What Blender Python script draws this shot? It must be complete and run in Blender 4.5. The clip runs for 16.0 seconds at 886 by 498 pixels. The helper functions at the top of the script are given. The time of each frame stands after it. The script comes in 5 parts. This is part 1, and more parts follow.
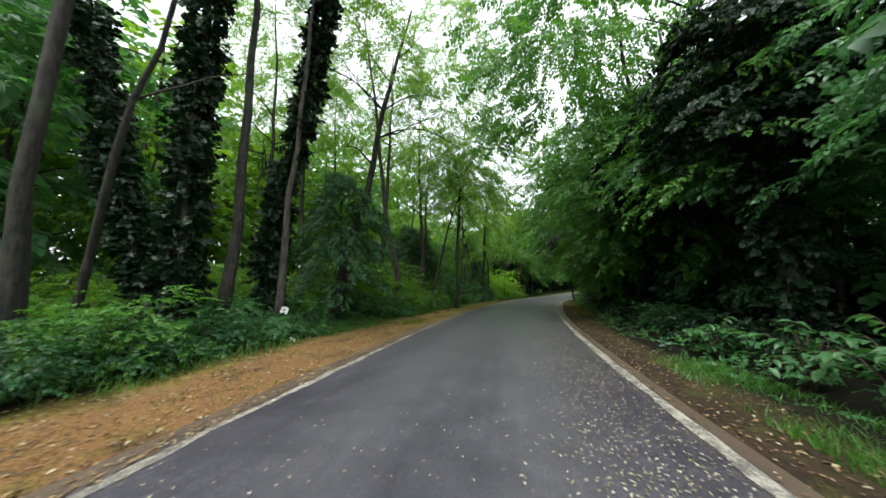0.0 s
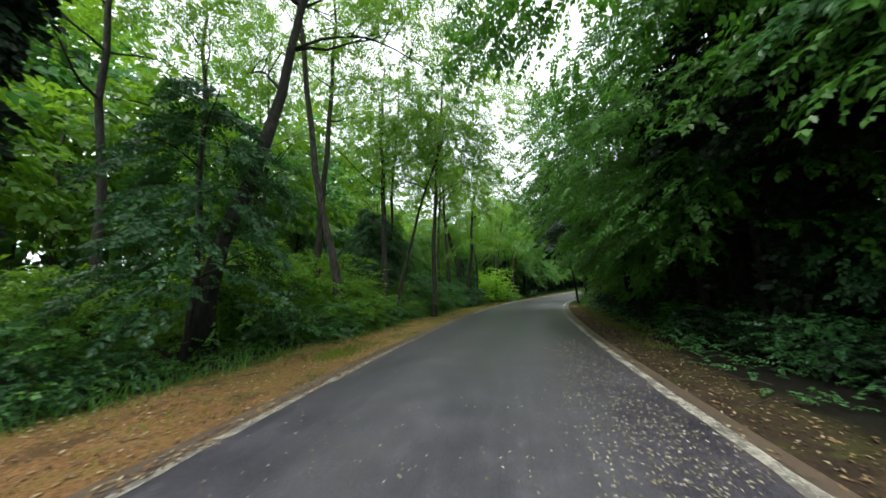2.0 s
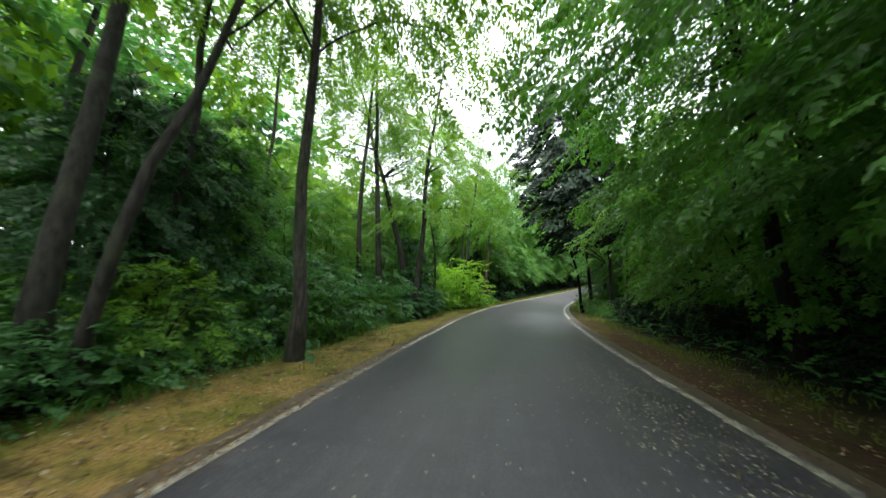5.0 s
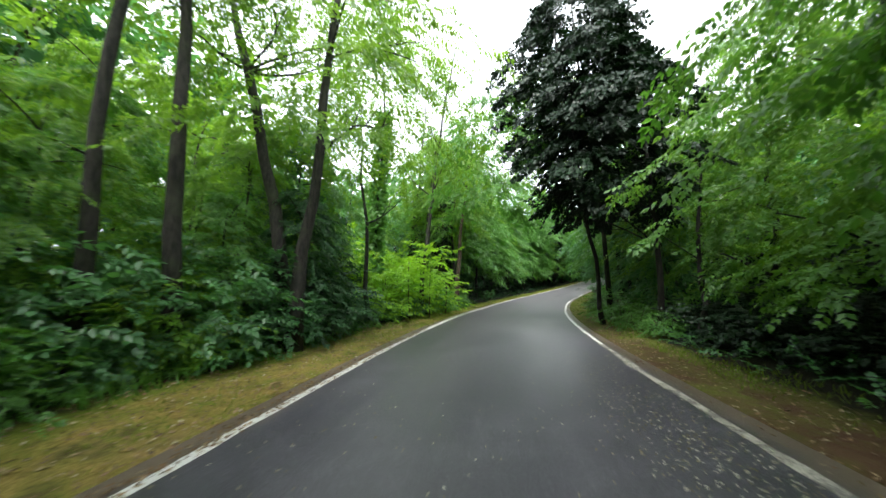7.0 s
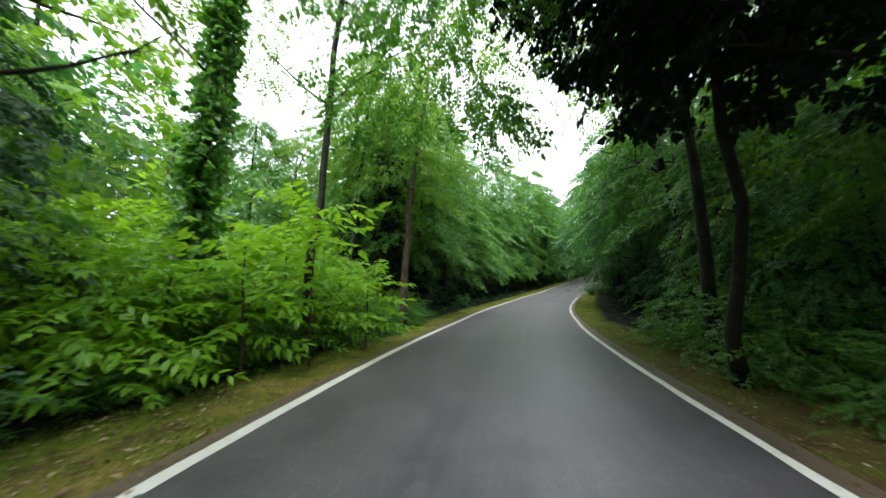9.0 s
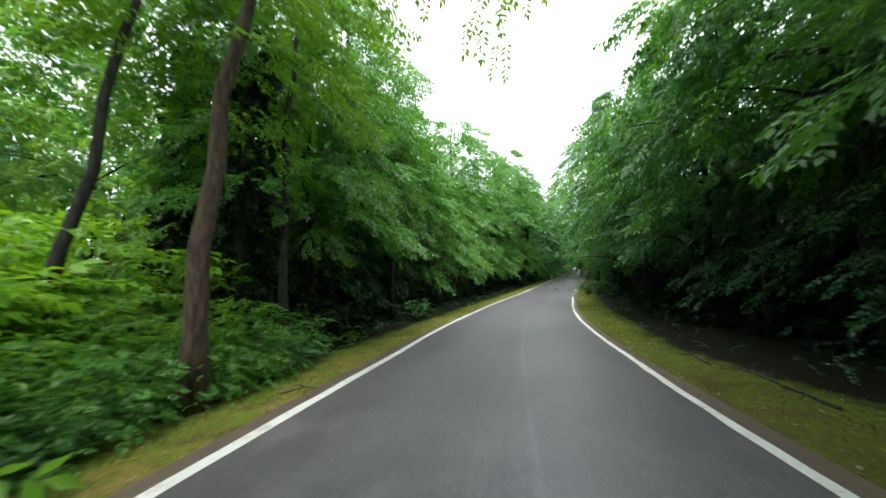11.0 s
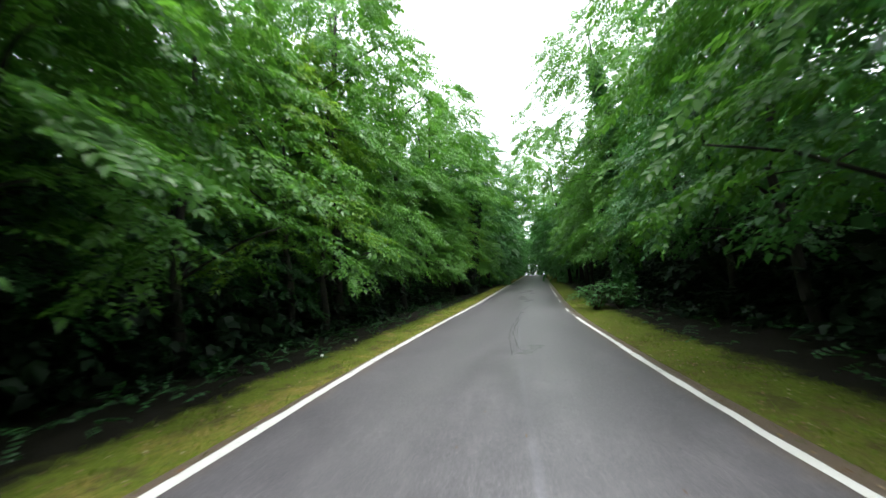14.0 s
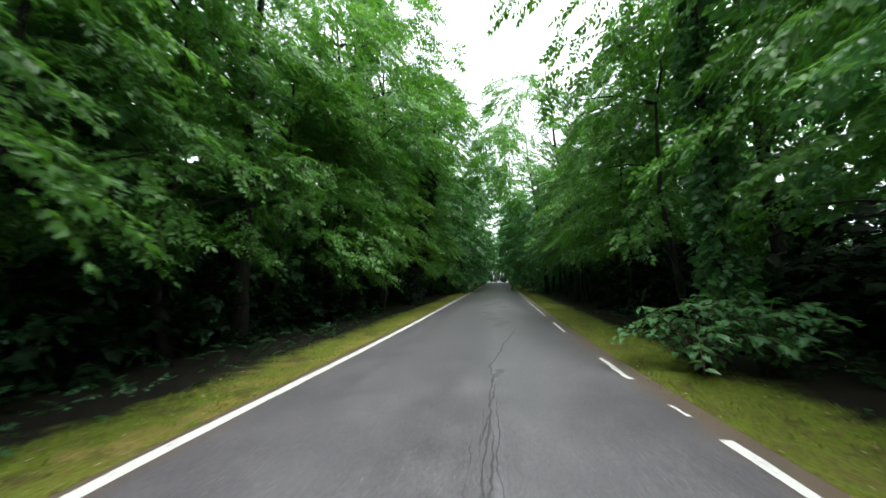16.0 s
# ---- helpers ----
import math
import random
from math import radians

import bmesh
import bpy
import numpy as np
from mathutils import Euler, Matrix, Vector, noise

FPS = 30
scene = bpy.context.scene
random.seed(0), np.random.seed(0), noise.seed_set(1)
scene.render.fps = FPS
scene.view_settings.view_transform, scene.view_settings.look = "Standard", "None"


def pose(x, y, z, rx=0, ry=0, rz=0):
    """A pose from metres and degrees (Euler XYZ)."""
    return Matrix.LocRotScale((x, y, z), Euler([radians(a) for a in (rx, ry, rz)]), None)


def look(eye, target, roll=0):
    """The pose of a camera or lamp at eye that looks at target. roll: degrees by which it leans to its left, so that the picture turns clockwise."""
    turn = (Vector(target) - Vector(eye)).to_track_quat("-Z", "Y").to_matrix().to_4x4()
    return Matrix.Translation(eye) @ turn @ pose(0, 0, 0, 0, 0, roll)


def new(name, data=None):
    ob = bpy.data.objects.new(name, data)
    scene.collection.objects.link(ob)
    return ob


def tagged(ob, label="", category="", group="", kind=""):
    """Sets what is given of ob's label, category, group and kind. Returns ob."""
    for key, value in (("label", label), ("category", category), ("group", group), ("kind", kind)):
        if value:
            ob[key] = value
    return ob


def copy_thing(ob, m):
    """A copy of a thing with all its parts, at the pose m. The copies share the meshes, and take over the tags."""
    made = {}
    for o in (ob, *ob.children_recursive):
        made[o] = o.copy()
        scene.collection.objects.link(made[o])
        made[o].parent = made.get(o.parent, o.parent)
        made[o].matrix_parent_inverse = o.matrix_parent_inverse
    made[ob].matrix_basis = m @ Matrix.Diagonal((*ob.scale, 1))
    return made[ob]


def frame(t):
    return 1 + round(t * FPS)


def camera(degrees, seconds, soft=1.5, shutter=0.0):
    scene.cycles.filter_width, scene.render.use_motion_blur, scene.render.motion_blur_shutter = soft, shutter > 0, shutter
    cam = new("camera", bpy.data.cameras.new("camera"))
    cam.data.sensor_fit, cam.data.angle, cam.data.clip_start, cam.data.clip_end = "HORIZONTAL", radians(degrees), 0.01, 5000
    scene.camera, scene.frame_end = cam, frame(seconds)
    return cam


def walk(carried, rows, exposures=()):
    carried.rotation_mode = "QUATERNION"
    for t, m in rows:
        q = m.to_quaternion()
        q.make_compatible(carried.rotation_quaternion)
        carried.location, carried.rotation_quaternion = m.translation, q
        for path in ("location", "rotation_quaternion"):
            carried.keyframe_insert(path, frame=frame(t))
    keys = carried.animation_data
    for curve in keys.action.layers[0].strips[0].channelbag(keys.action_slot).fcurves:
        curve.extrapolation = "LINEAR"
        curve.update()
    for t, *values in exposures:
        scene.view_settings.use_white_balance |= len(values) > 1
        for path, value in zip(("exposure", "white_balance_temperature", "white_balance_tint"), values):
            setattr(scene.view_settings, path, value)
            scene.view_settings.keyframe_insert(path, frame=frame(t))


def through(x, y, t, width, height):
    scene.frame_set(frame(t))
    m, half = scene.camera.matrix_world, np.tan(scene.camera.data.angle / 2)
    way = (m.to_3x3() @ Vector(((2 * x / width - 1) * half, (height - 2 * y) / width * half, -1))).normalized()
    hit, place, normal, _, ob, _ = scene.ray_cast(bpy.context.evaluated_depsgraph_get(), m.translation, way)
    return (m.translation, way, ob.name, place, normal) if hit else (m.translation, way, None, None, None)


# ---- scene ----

cam = camera(109.9, 16.0, shutter=0.3)
walk(cam, [
    (0.0, pose(0.002, 0.005, 1.154, 96.82, -0.33, 9.90)),
    (0.5, pose(-0.004, 1.059, 1.152, 96.66, 0.21, 9.23)),
    (1.0, pose(0.014, 2.124, 1.151, 96.71, 0.78, 8.83)),
    (1.5, pose(0.021, 3.204, 1.147, 96.94, 0.88, 8.56)),
    (2.0, pose(0.023, 4.360, 1.155, 97.10, 0.61, 8.28)),
    (2.5, pose(0.012, 5.464, 1.157, 97.26, 0.35, 7.61)),
    (3.0, pose(0.018, 6.763, 1.154, 97.12, -0.05, 6.92)),
    (3.5, pose(0.052, 8.066, 1.155, 96.96, -0.37, 6.25)),
    (4.0, pose(0.116, 9.396, 1.162, 96.94, -0.72, 5.42)),
    (4.5, pose(0.199, 10.823, 1.157, 96.95, -0.73, 4.06)),
    (7.0, pose(1.247, 18.024, 1.106, 96.73, -0.61, -0.92)),
    (7.5, pose(1.567, 19.612, 1.108, 96.90, -0.06, -1.73)),
    (8.0, pose(1.922, 21.110, 1.117, 96.84, 0.61, -2.64)),
    (8.5, pose(2.259, 22.687, 1.117, 97.14, 0.54, -3.69)),
    (11.0, pose(4.310, 29.774, 1.149, 97.50, 2.08, -8.54)),
    (11.5, pose(4.914, 31.408, 1.144, 97.52, 2.22, -9.79)),
    (12.0, pose(5.556, 33.131, 1.142, 97.76, 2.76, -11.05)),
    (12.5, pose(6.238, 34.986, 1.153, 98.07, 3.33, -12.50)),
    (13.0, pose(6.962, 36.669, 1.198, 98.21, 3.62, -14.18)),
    (13.5, pose(7.712, 38.261, 1.213, 98.50, 3.60, -15.77)),
    (14.0, pose(8.592, 40.107, 1.252, 98.60, 3.14, -17.64)),
    (14.5, pose(9.467, 41.851, 1.279, 98.66, 2.01, -19.76)),
    (15.0, pose(10.367, 43.398, 1.365, 98.52, 1.65, -21.49)),
    (15.5, pose(11.266, 44.925, 1.400, 98.67, 1.27, -23.39)),
    (16.0, pose(12.254, 46.399, 1.453, 99.29, 0.93, -24.61)),
], [(0.0, 1.22, 6500, 4), (1.0, 1.24, 6500, 4), (2.0, 1.32, 6500, 4), (3.0, 1.7, 6500, 4), (3.5, 1.85, 6500, 5), (4.5, 1.84, 6480, 5), (7.0, 2.05, 6450, 6), (7.5, 2.05, 6450, 6), (8.0, 1.62, 6450, 5), (8.5, 1.64, 6450, 5), (11.0, 1.88, 6400, 6), (11.6, 1.7, 6400, 6), (14.0, 1.75, 6400, 5), (15.2, 1.74, 6400, 5), (16.0, 1.58, 6380, 5)])

# ---- sky and light: an overcast day, white cloud, soft high sun ----
world = bpy.data.worlds.new("overcast")
scene.world = world
world.use_nodes = True
wn, wl = world.node_tree.nodes, world.node_tree.links
sky = wn.new("ShaderNodeTexSky")
sky.sky_type = "NISHITA"
sky.sun_disc = False
sky.sun_elevation, sky.sun_rotation = radians(58), radians(200)
sky.dust_density = 4.0
grey = wn.new("ShaderNodeHueSaturation")
grey.inputs["Saturation"].default_value = 0.18
wl.new(sky.outputs["Color"], grey.inputs["Color"])
cloud = wn.new("ShaderNodeMix")
cloud.data_type = "RGBA"
cloud.inputs["Factor"].default_value = 0.7
cloud.inputs[7].default_value = (5.9, 6.1, 6.7, 1)
wl.new(grey.outputs["Color"], cloud.inputs[6])
wl.new(cloud.outputs[2], wn["Background"].inputs["Color"])
wn["Background"].inputs["Strength"].default_value = 0.15
sun_data = bpy.data.lights.new("sun", "SUN")
sun_data.energy, sun_data.angle, sun_data.color = 1.5, radians(30), (1.0, 0.98, 0.95)
sun = new("sun", sun_data)
sun.matrix_world = look((0, 0, 60), (12, 34, 0))


# ---- materials ----
def material(name):
    m = bpy.data.materials.new(name)
    m.use_nodes = True
    nt = m.node_tree
    return m, nt, nt.nodes["Principled BSDF"]


def nd(nt, kind, **inputs):
    n = nt.nodes.new(kind)
    for k, v in inputs.items():
        n.inputs[k.replace("_", " ")].default_value = v
    return n


def noise_tex(nt, scale, detail=4.0, rough=0.55):
    co = nt.nodes.new("ShaderNodeTexCoord")
    n = nd(nt, "ShaderNodeTexNoise", Scale=scale, Detail=detail, Roughness=rough)
    nt.links.new(co.outputs["Object"], n.inputs["Vector"])
    return n.outputs["Fac"]


def ramp(nt, fac, stops):
    r = nt.nodes.new("ShaderNodeValToRGB")
    e = r.color_ramp.elements
    while len(e) < len(stops):
        e.new(0.5)
    for el, (p, c) in zip(e, stops):
        el.position, el.color = p, (*c, 1) if len(c) == 3 else c
    nt.links.new(fac, r.inputs["Fac"])
    return r.outputs["Color"]


def mix(nt, fac, a, b, how="MIX"):
    n = nt.nodes.new("ShaderNodeMix")
    n.data_type, n.blend_type = "RGBA", how
    for sock, v in ((n.inputs["Factor"], fac), (n.inputs[6], a), (n.inputs[7], b)):
        if isinstance(v, bpy.types.NodeSocket):
            nt.links.new(v, sock)
        elif isinstance(v, tuple):
            sock.default_value = (*v, 1)
        else:
            sock.default_value = v
    return n.outputs[2]


def calc(nt, op, a, b=0.0, clamp=False):
    n = nt.nodes.new("ShaderNodeMath")
    n.operation, n.use_clamp = op, clamp
    for i, v in enumerate((a, b)):
        if isinstance(v, bpy.types.NodeSocket):
            nt.links.new(v, n.inputs[i])
        else:
            n.inputs[i].default_value = v
    return n.outputs[0]


def step(nt, v, lo, hi):
    n = nt.nodes.new("ShaderNodeMapRange")
    n.interpolation_type = "SMOOTHSTEP"
    nt.links.new(v, n.inputs["Value"])
    n.inputs["From Min"].default_value, n.inputs["From Max"].default_value = lo, hi
    return n.outputs["Result"]


def attr(nt, name):
    n = nt.nodes.new("ShaderNodeAttribute")
    n.attribute_name = name
    return n.outputs["Fac"]


def bump(nt, bsdf, height, strength, distance):
    b = nd(nt, "ShaderNodeBump", Strength=strength, Distance=distance)
    nt.links.new(height, b.inputs["Height"])
    nt.links.new(b.outputs["Normal"], bsdf.inputs["Normal"])


def leaf_material(name, dark, light, through, rough=0.42, share=0.4, spec=0.5):
    """A leaf: glossy skin over green tissue that lets light through."""
    m, nt, p = material(name)
    geo = nt.nodes.new("ShaderNodeNewGeometry")
    clump = noise_tex(nt, 0.9, 2.0)
    f = calc(nt, "ADD", calc(nt, "MULTIPLY", geo.outputs["Random Per Island"], 0.6), calc(nt, "MULTIPLY", calc(nt, "SUBTRACT", clump, 0.3), 1.0), True)
    col = mix(nt, f, dark, light)
    nt.links.new(col, p.inputs["Base Color"])
    p.inputs["Roughness"].default_value = rough
    p.inputs["Specular IOR Level"].default_value = spec
    tr = nt.nodes.new("ShaderNodeBsdfTranslucent")
    nt.links.new(mix(nt, f, tuple(c * 0.75 for c in through), through), tr.inputs["Color"])
    ms = nt.nodes.new("ShaderNodeMixShader")
    ms.inputs["Fac"].default_value = share
    nt.links.new(p.outputs["BSDF"], ms.inputs[1])
    nt.links.new(tr.outputs["BSDF"], ms.inputs[2])
    nt.links.new(ms.outputs["Shader"], nt.nodes["Material Output"].inputs["Surface"])
    return m


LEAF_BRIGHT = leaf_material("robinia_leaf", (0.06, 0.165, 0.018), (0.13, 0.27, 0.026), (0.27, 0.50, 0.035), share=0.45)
# The greyer light tones of elm and hazel carry sky sheen and haze.
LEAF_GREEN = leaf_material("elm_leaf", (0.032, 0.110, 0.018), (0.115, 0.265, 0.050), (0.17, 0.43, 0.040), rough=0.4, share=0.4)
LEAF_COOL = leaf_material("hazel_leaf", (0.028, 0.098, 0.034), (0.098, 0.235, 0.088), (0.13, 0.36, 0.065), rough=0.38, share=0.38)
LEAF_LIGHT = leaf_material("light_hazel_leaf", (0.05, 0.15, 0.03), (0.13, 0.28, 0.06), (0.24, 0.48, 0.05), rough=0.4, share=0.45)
# Ivy green taken near-black, so undergrowth made of it reads as shade.
LEAF_IVY_SHADE = leaf_material("ivy_and_shade_leaf", (0.005, 0.015, 0.007), (0.014, 0.034, 0.014), (0.012, 0.04, 0.008), rough=0.42, share=0.12, spec=0.22)
# Darker copy of the hazel green: shade under trees put into leaf colour.
LEAF_SHADED = leaf_material("shaded_leaf", (0.014, 0.055, 0.018), (0.045, 0.13, 0.045), (0.05, 0.17, 0.025), rough=0.4, share=0.3, spec=0.4)
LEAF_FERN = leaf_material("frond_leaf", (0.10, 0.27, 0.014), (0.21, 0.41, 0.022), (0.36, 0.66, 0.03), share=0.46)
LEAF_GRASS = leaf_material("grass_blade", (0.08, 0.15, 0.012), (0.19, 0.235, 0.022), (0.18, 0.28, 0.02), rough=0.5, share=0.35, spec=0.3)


def dry_leaf_material(name, stops):
    m, nt, p = material(name)
    geo = nt.nodes.new("ShaderNodeNewGeometry")
    nt.links.new(ramp(nt, geo.outputs["Random Per Island"], stops), p.inputs["Base Color"])
    p.inputs["Roughness"].default_value = 0.7
    return m


def bark_material(name, dark, light, scale=9.0):
    m, nt, p = material(name)
    co = nt.nodes.new("ShaderNodeTexCoord")
    mp = nd(nt, "ShaderNodeMapping", Scale=(1.0, 1.0, 0.22))
    nt.links.new(co.outputs["Object"], mp.inputs["Vector"])
    v = nd(nt, "ShaderNodeTexNoise", Scale=scale * 2.2, Detail=6.0, Roughness=0.65)
    nt.links.new(mp.outputs["Vector"], v.inputs["Vector"])
    patches = noise_tex(nt, 1.7, 3.0)
    col = mix(nt, step(nt, v.outputs["Fac"], 0.35, 0.65), dark, light)
    moss = step(nt, patches, 0.52, 0.68)
    col = mix(nt, calc(nt, "MULTIPLY", moss, 0.55), col, (0.05, 0.065, 0.03))
    nt.links.new(col, p.inputs["Base Color"])
    p.inputs["Roughness"].default_value = 0.9
    bump(nt, p, v.outputs["Fac"], 0.9, 0.03)
    return m


DRY_LEAF = dry_leaf_material("dry_leaf", [(0.0, (0.06, 0.034, 0.018)), (0.45, (0.18, 0.10, 0.048)), (0.8, (0.26, 0.18, 0.09)), (1.0, (0.38, 0.33, 0.22))])
PALE_LEAF = dry_leaf_material("pale_dry_leaf", [(0.0, (0.14, 0.11, 0.055)), (0.4, (0.30, 0.27, 0.18)), (1.0, (0.48, 0.46, 0.37))])
BARK_DARK = bark_material("dark_bark", (0.010, 0.009, 0.008), (0.042, 0.037, 0.031))
# Bark of trunks in the gloom, with the shade put into its colour.
BARK_SHADE = bark_material("shade_black_bark", (0.005, 0.004, 0.004), (0.02, 0.017, 0.013))
BARK_GREY = bark_material("grey_bark", (0.024, 0.021, 0.018), (0.085, 0.075, 0.064))
BARK_BROWN = bark_material("brown_bark", (0.028, 0.018, 0.013), (0.10, 0.065, 0.047))


def asphalt_material():
    m, nt, p = material("asphalt")
    u, s = attr(nt, "u"), attr(nt, "s")
    grain = noise_tex(nt, 130.0, 3.0, 0.75)
    chips = noise_tex(nt, 42.0, 3.0, 0.75)
    mid = noise_tex(nt, 2.6, 6.0, 0.65)
    big = noise_tex(nt, 0.5, 4.0, 0.6)
    uv = nt.nodes.new("ShaderNodeCombineXYZ")
    nt.links.new(calc(nt, "MULTIPLY", u, 6.0), uv.inputs["X"])
    nt.links.new(calc(nt, "MULTIPLY", s, 0.3), uv.inputs["Y"])
    streak = nd(nt, "ShaderNodeTexNoise", Scale=1.6, Detail=6.0, Roughness=0.7)
    nt.links.new(uv.outputs["Vector"], streak.inputs["Vector"])
    tone = calc(nt, "ADD", calc(nt, "MULTIPLY", mid, 0.45), calc(nt, "ADD", calc(nt, "MULTIPLY", streak.outputs["Fac"], 0.3), calc(nt, "MULTIPLY", big, 0.25)))
    # dark newer surfacing, and an older one further along, its paleness partly open-sky light
    young = ramp(nt, tone, [(0.36, (0.037, 0.034, 0.044)), (0.5, (0.062, 0.057, 0.071)), (0.64, (0.103, 0.096, 0.114))])
    aged_lit = ramp(nt, tone, [(0.32, (0.074, 0.069, 0.076)), (0.5, (0.114, 0.107, 0.116)), (0.68, (0.17, 0.16, 0.17))])
    col = mix(nt, step(nt, calc(nt, "ADD", s, calc(nt, "MULTIPLY", big, 3.0)), 25.0, 35.0), young, aged_lit)
    col = mix(nt, 0.9, col, ramp(nt, grain, [(0.3, (0.22, 0.22, 0.23)), (0.55, (0.5, 0.5, 0.5)), (0.75, (0.9, 0.9, 0.88))]), "OVERLAY")
    col = mix(nt, 0.8, col, ramp(nt, chips, [(0.32, (0.3, 0.3, 0.31)), (0.55, (0.5, 0.5, 0.5)), (0.72, (0.85, 0.85, 0.84))]), "OVERLAY")
    # polished wheel tracks, lighter than the middle
    track = calc(nt, "SUBTRACT", 1.0, step(nt, calc(nt, "ABSOLUTE", calc(nt, "ADD", calc(nt, "ABSOLUTE", u), -0.8)), 0.1, 0.6))
    col = mix(nt, calc(nt, "MULTIPLY", track, 0.14), col, (0.16, 0.157, 0.163))
    # dirt washed to the road's edges
    dirt = calc(nt, "MULTIPLY", step(nt, calc(nt, "ADD", calc(nt, "ABSOLUTE", u), calc(nt, "MULTIPLY", mid, 0.5)), 2.05, 2.4), 0.8)
    col = mix(nt, dirt, col, (0.12, 0.085, 0.055))
    # lengthwise joint of the two paving passes
    wob = calc(nt, "MULTIPLY", calc(nt, "SUBTRACT", mid, 0.5), 0.1)
    seam = calc(nt, "SUBTRACT", 1.0, step(nt, calc(nt, "ABSOLUTE", calc(nt, "ADD", calc(nt, "ADD", u, -0.37), wob)), 0.01, 0.05))
    col = mix(nt, calc(nt, "MULTIPLY", calc(nt, "MULTIPLY", seam, calc(nt, "MULTIPLY", step(nt, s, 27.0, 33.0), step(nt, big, 0.35, 0.55))), 0.3), col, (0.2, 0.2, 0.23))
    nt.links.new(col, p.inputs["Base Color"])
    nt.links.new(calc(nt, "ADD", calc(nt, "MULTIPLY", tone, 0.28), 0.26), p.inputs["Roughness"])
    p.inputs["Specular IOR Level"].default_value = 0.5
    bump(nt, p, calc(nt, "ADD", grain, chips), 0.35, 0.004)
    return m


def paint_material(name, wear, white):
    m, nt, p = material(name)
    fine, mid = noise_tex(nt, 60.0, 4.0, 0.7), noise_tex(nt, 5.0, 4.0)
    f = calc(nt, "ADD", calc(nt, "MULTIPLY", fine, 0.6), calc(nt, "MULTIPLY", mid, 0.5))
    col = mix(nt, step(nt, f, wear, wear + 0.16), white, (0.12, 0.11, 0.10))
    nt.links.new(col, p.inputs["Base Color"])
    p.inputs["Roughness"].default_value = 0.6
    bump(nt, p, fine, 0.3, 0.003)
    return m


def ground_material():
    m, nt, p = material("forest_ground")
    u, s = attr(nt, "u"), attr(nt, "s")
    fine, mid, big = noise_tex(nt, 38.0, 5.0, 0.7), noise_tex(nt, 3.0, 5.0, 0.6), noise_tex(nt, 0.7, 3.0)
    # Floor past the verge taken near-black: the trees' shade in its colour.
    shaded_floor_col = ramp(nt, fine, [(0.3, (0.006, 0.005, 0.003)), (0.55, (0.014, 0.012, 0.008)), (0.75, (0.028, 0.024, 0.013))])
    tan = ramp(nt, fine, [(0.28, (0.065, 0.031, 0.014)), (0.5, (0.23, 0.12, 0.048)), (0.72, (0.36, 0.215, 0.10))])
    straw = ramp(nt, fine, [(0.28, (0.11, 0.062, 0.022)), (0.5, (0.36, 0.215, 0.075)), (0.72, (0.52, 0.36, 0.15))])
    tan = mix(nt, step(nt, calc(nt, "ADD", s, calc(nt, "MULTIPLY", big, 4.0)), 10.0, 15.0), tan, straw)
    brown = ramp(nt, fine, [(0.28, (0.015, 0.010, 0.007)), (0.55, (0.042, 0.027, 0.018)), (0.75, (0.095, 0.066, 0.045))])
    grass = ramp(nt, fine, [(0.3, (0.05, 0.084, 0.008)), (0.55, (0.132, 0.168, 0.017)), (0.75, (0.23, 0.23, 0.045))])
    brown = mix(nt, step(nt, calc(nt, "ADD", s, calc(nt, "MULTIPLY", big, 3.0)), 14.0, 20.0), brown, mix(nt, 0.5, brown, (0.13, 0.062, 0.034)))
    au = calc(nt, "ABSOLUTE", u)
    side = step(nt, u, -0.2, 0.2)
    near_col = mix(nt, side, tan, brown)
    # grass creeps in further along, and in patches before
    gp = calc(nt, "ADD", calc(nt, "MULTIPLY", step(nt, calc(nt, "SUBTRACT", s, calc(nt, "MULTIPLY", side, 12.0)), 3.0, 30.0), 0.8), calc(nt, "MULTIPLY", calc(nt, "SUBTRACT", mid, 0.5), 1.5), True)
    bare = calc(nt, "SUBTRACT", 0.6, calc(nt, "MULTIPLY", side, calc(nt, "MULTIPLY", calc(nt, "SUBTRACT", 1.0, step(nt, s, 14.0, 24.0)), 0.5)))
    gp = calc(nt, "ADD", gp, calc(nt, "MULTIPLY", step(nt, calc(nt, "ADD", attr(nt, "out"), big), -0.1, 0.5), bare), True)
    verge = mix(nt, gp, near_col, grass)
    tuft = calc(nt, "MULTIPLY", step(nt, noise_tex(nt, 0.8, 4.0, 0.6), 0.53, 0.63), step(nt, s, 6.0, 9.0))
    verge = mix(nt, calc(nt, "MULTIPLY", tuft, bare), verge, grass)
    # bare damp earth and matted dark leaves in patches
    damp = noise_tex(nt, 1.6, 6.0, 0.7)
    verge = mix(nt, calc(nt, "MULTIPLY", step(nt, damp, 0.52, 0.64), 0.65), verge, (0.06, 0.04, 0.022))
    clods = noise_tex(nt, 7.0, 5.0, 0.7)
    verge = mix(nt, calc(nt, "MULTIPLY", step(nt, clods, 0.52, 0.7), 0.42), verge, (0.075, 0.045, 0.024))
    verge = mix(nt, calc(nt, "MULTIPLY", step(nt, noise_tex(nt, 1.1, 5.0, 0.65), 0.54, 0.66), 0.5), verge, mix(nt, 0.5, near_col, mix(nt, side, (0.28, 0.2, 0.1), (0.16, 0.105, 0.055))))
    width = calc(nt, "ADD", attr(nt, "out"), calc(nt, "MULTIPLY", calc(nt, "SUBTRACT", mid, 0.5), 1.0))
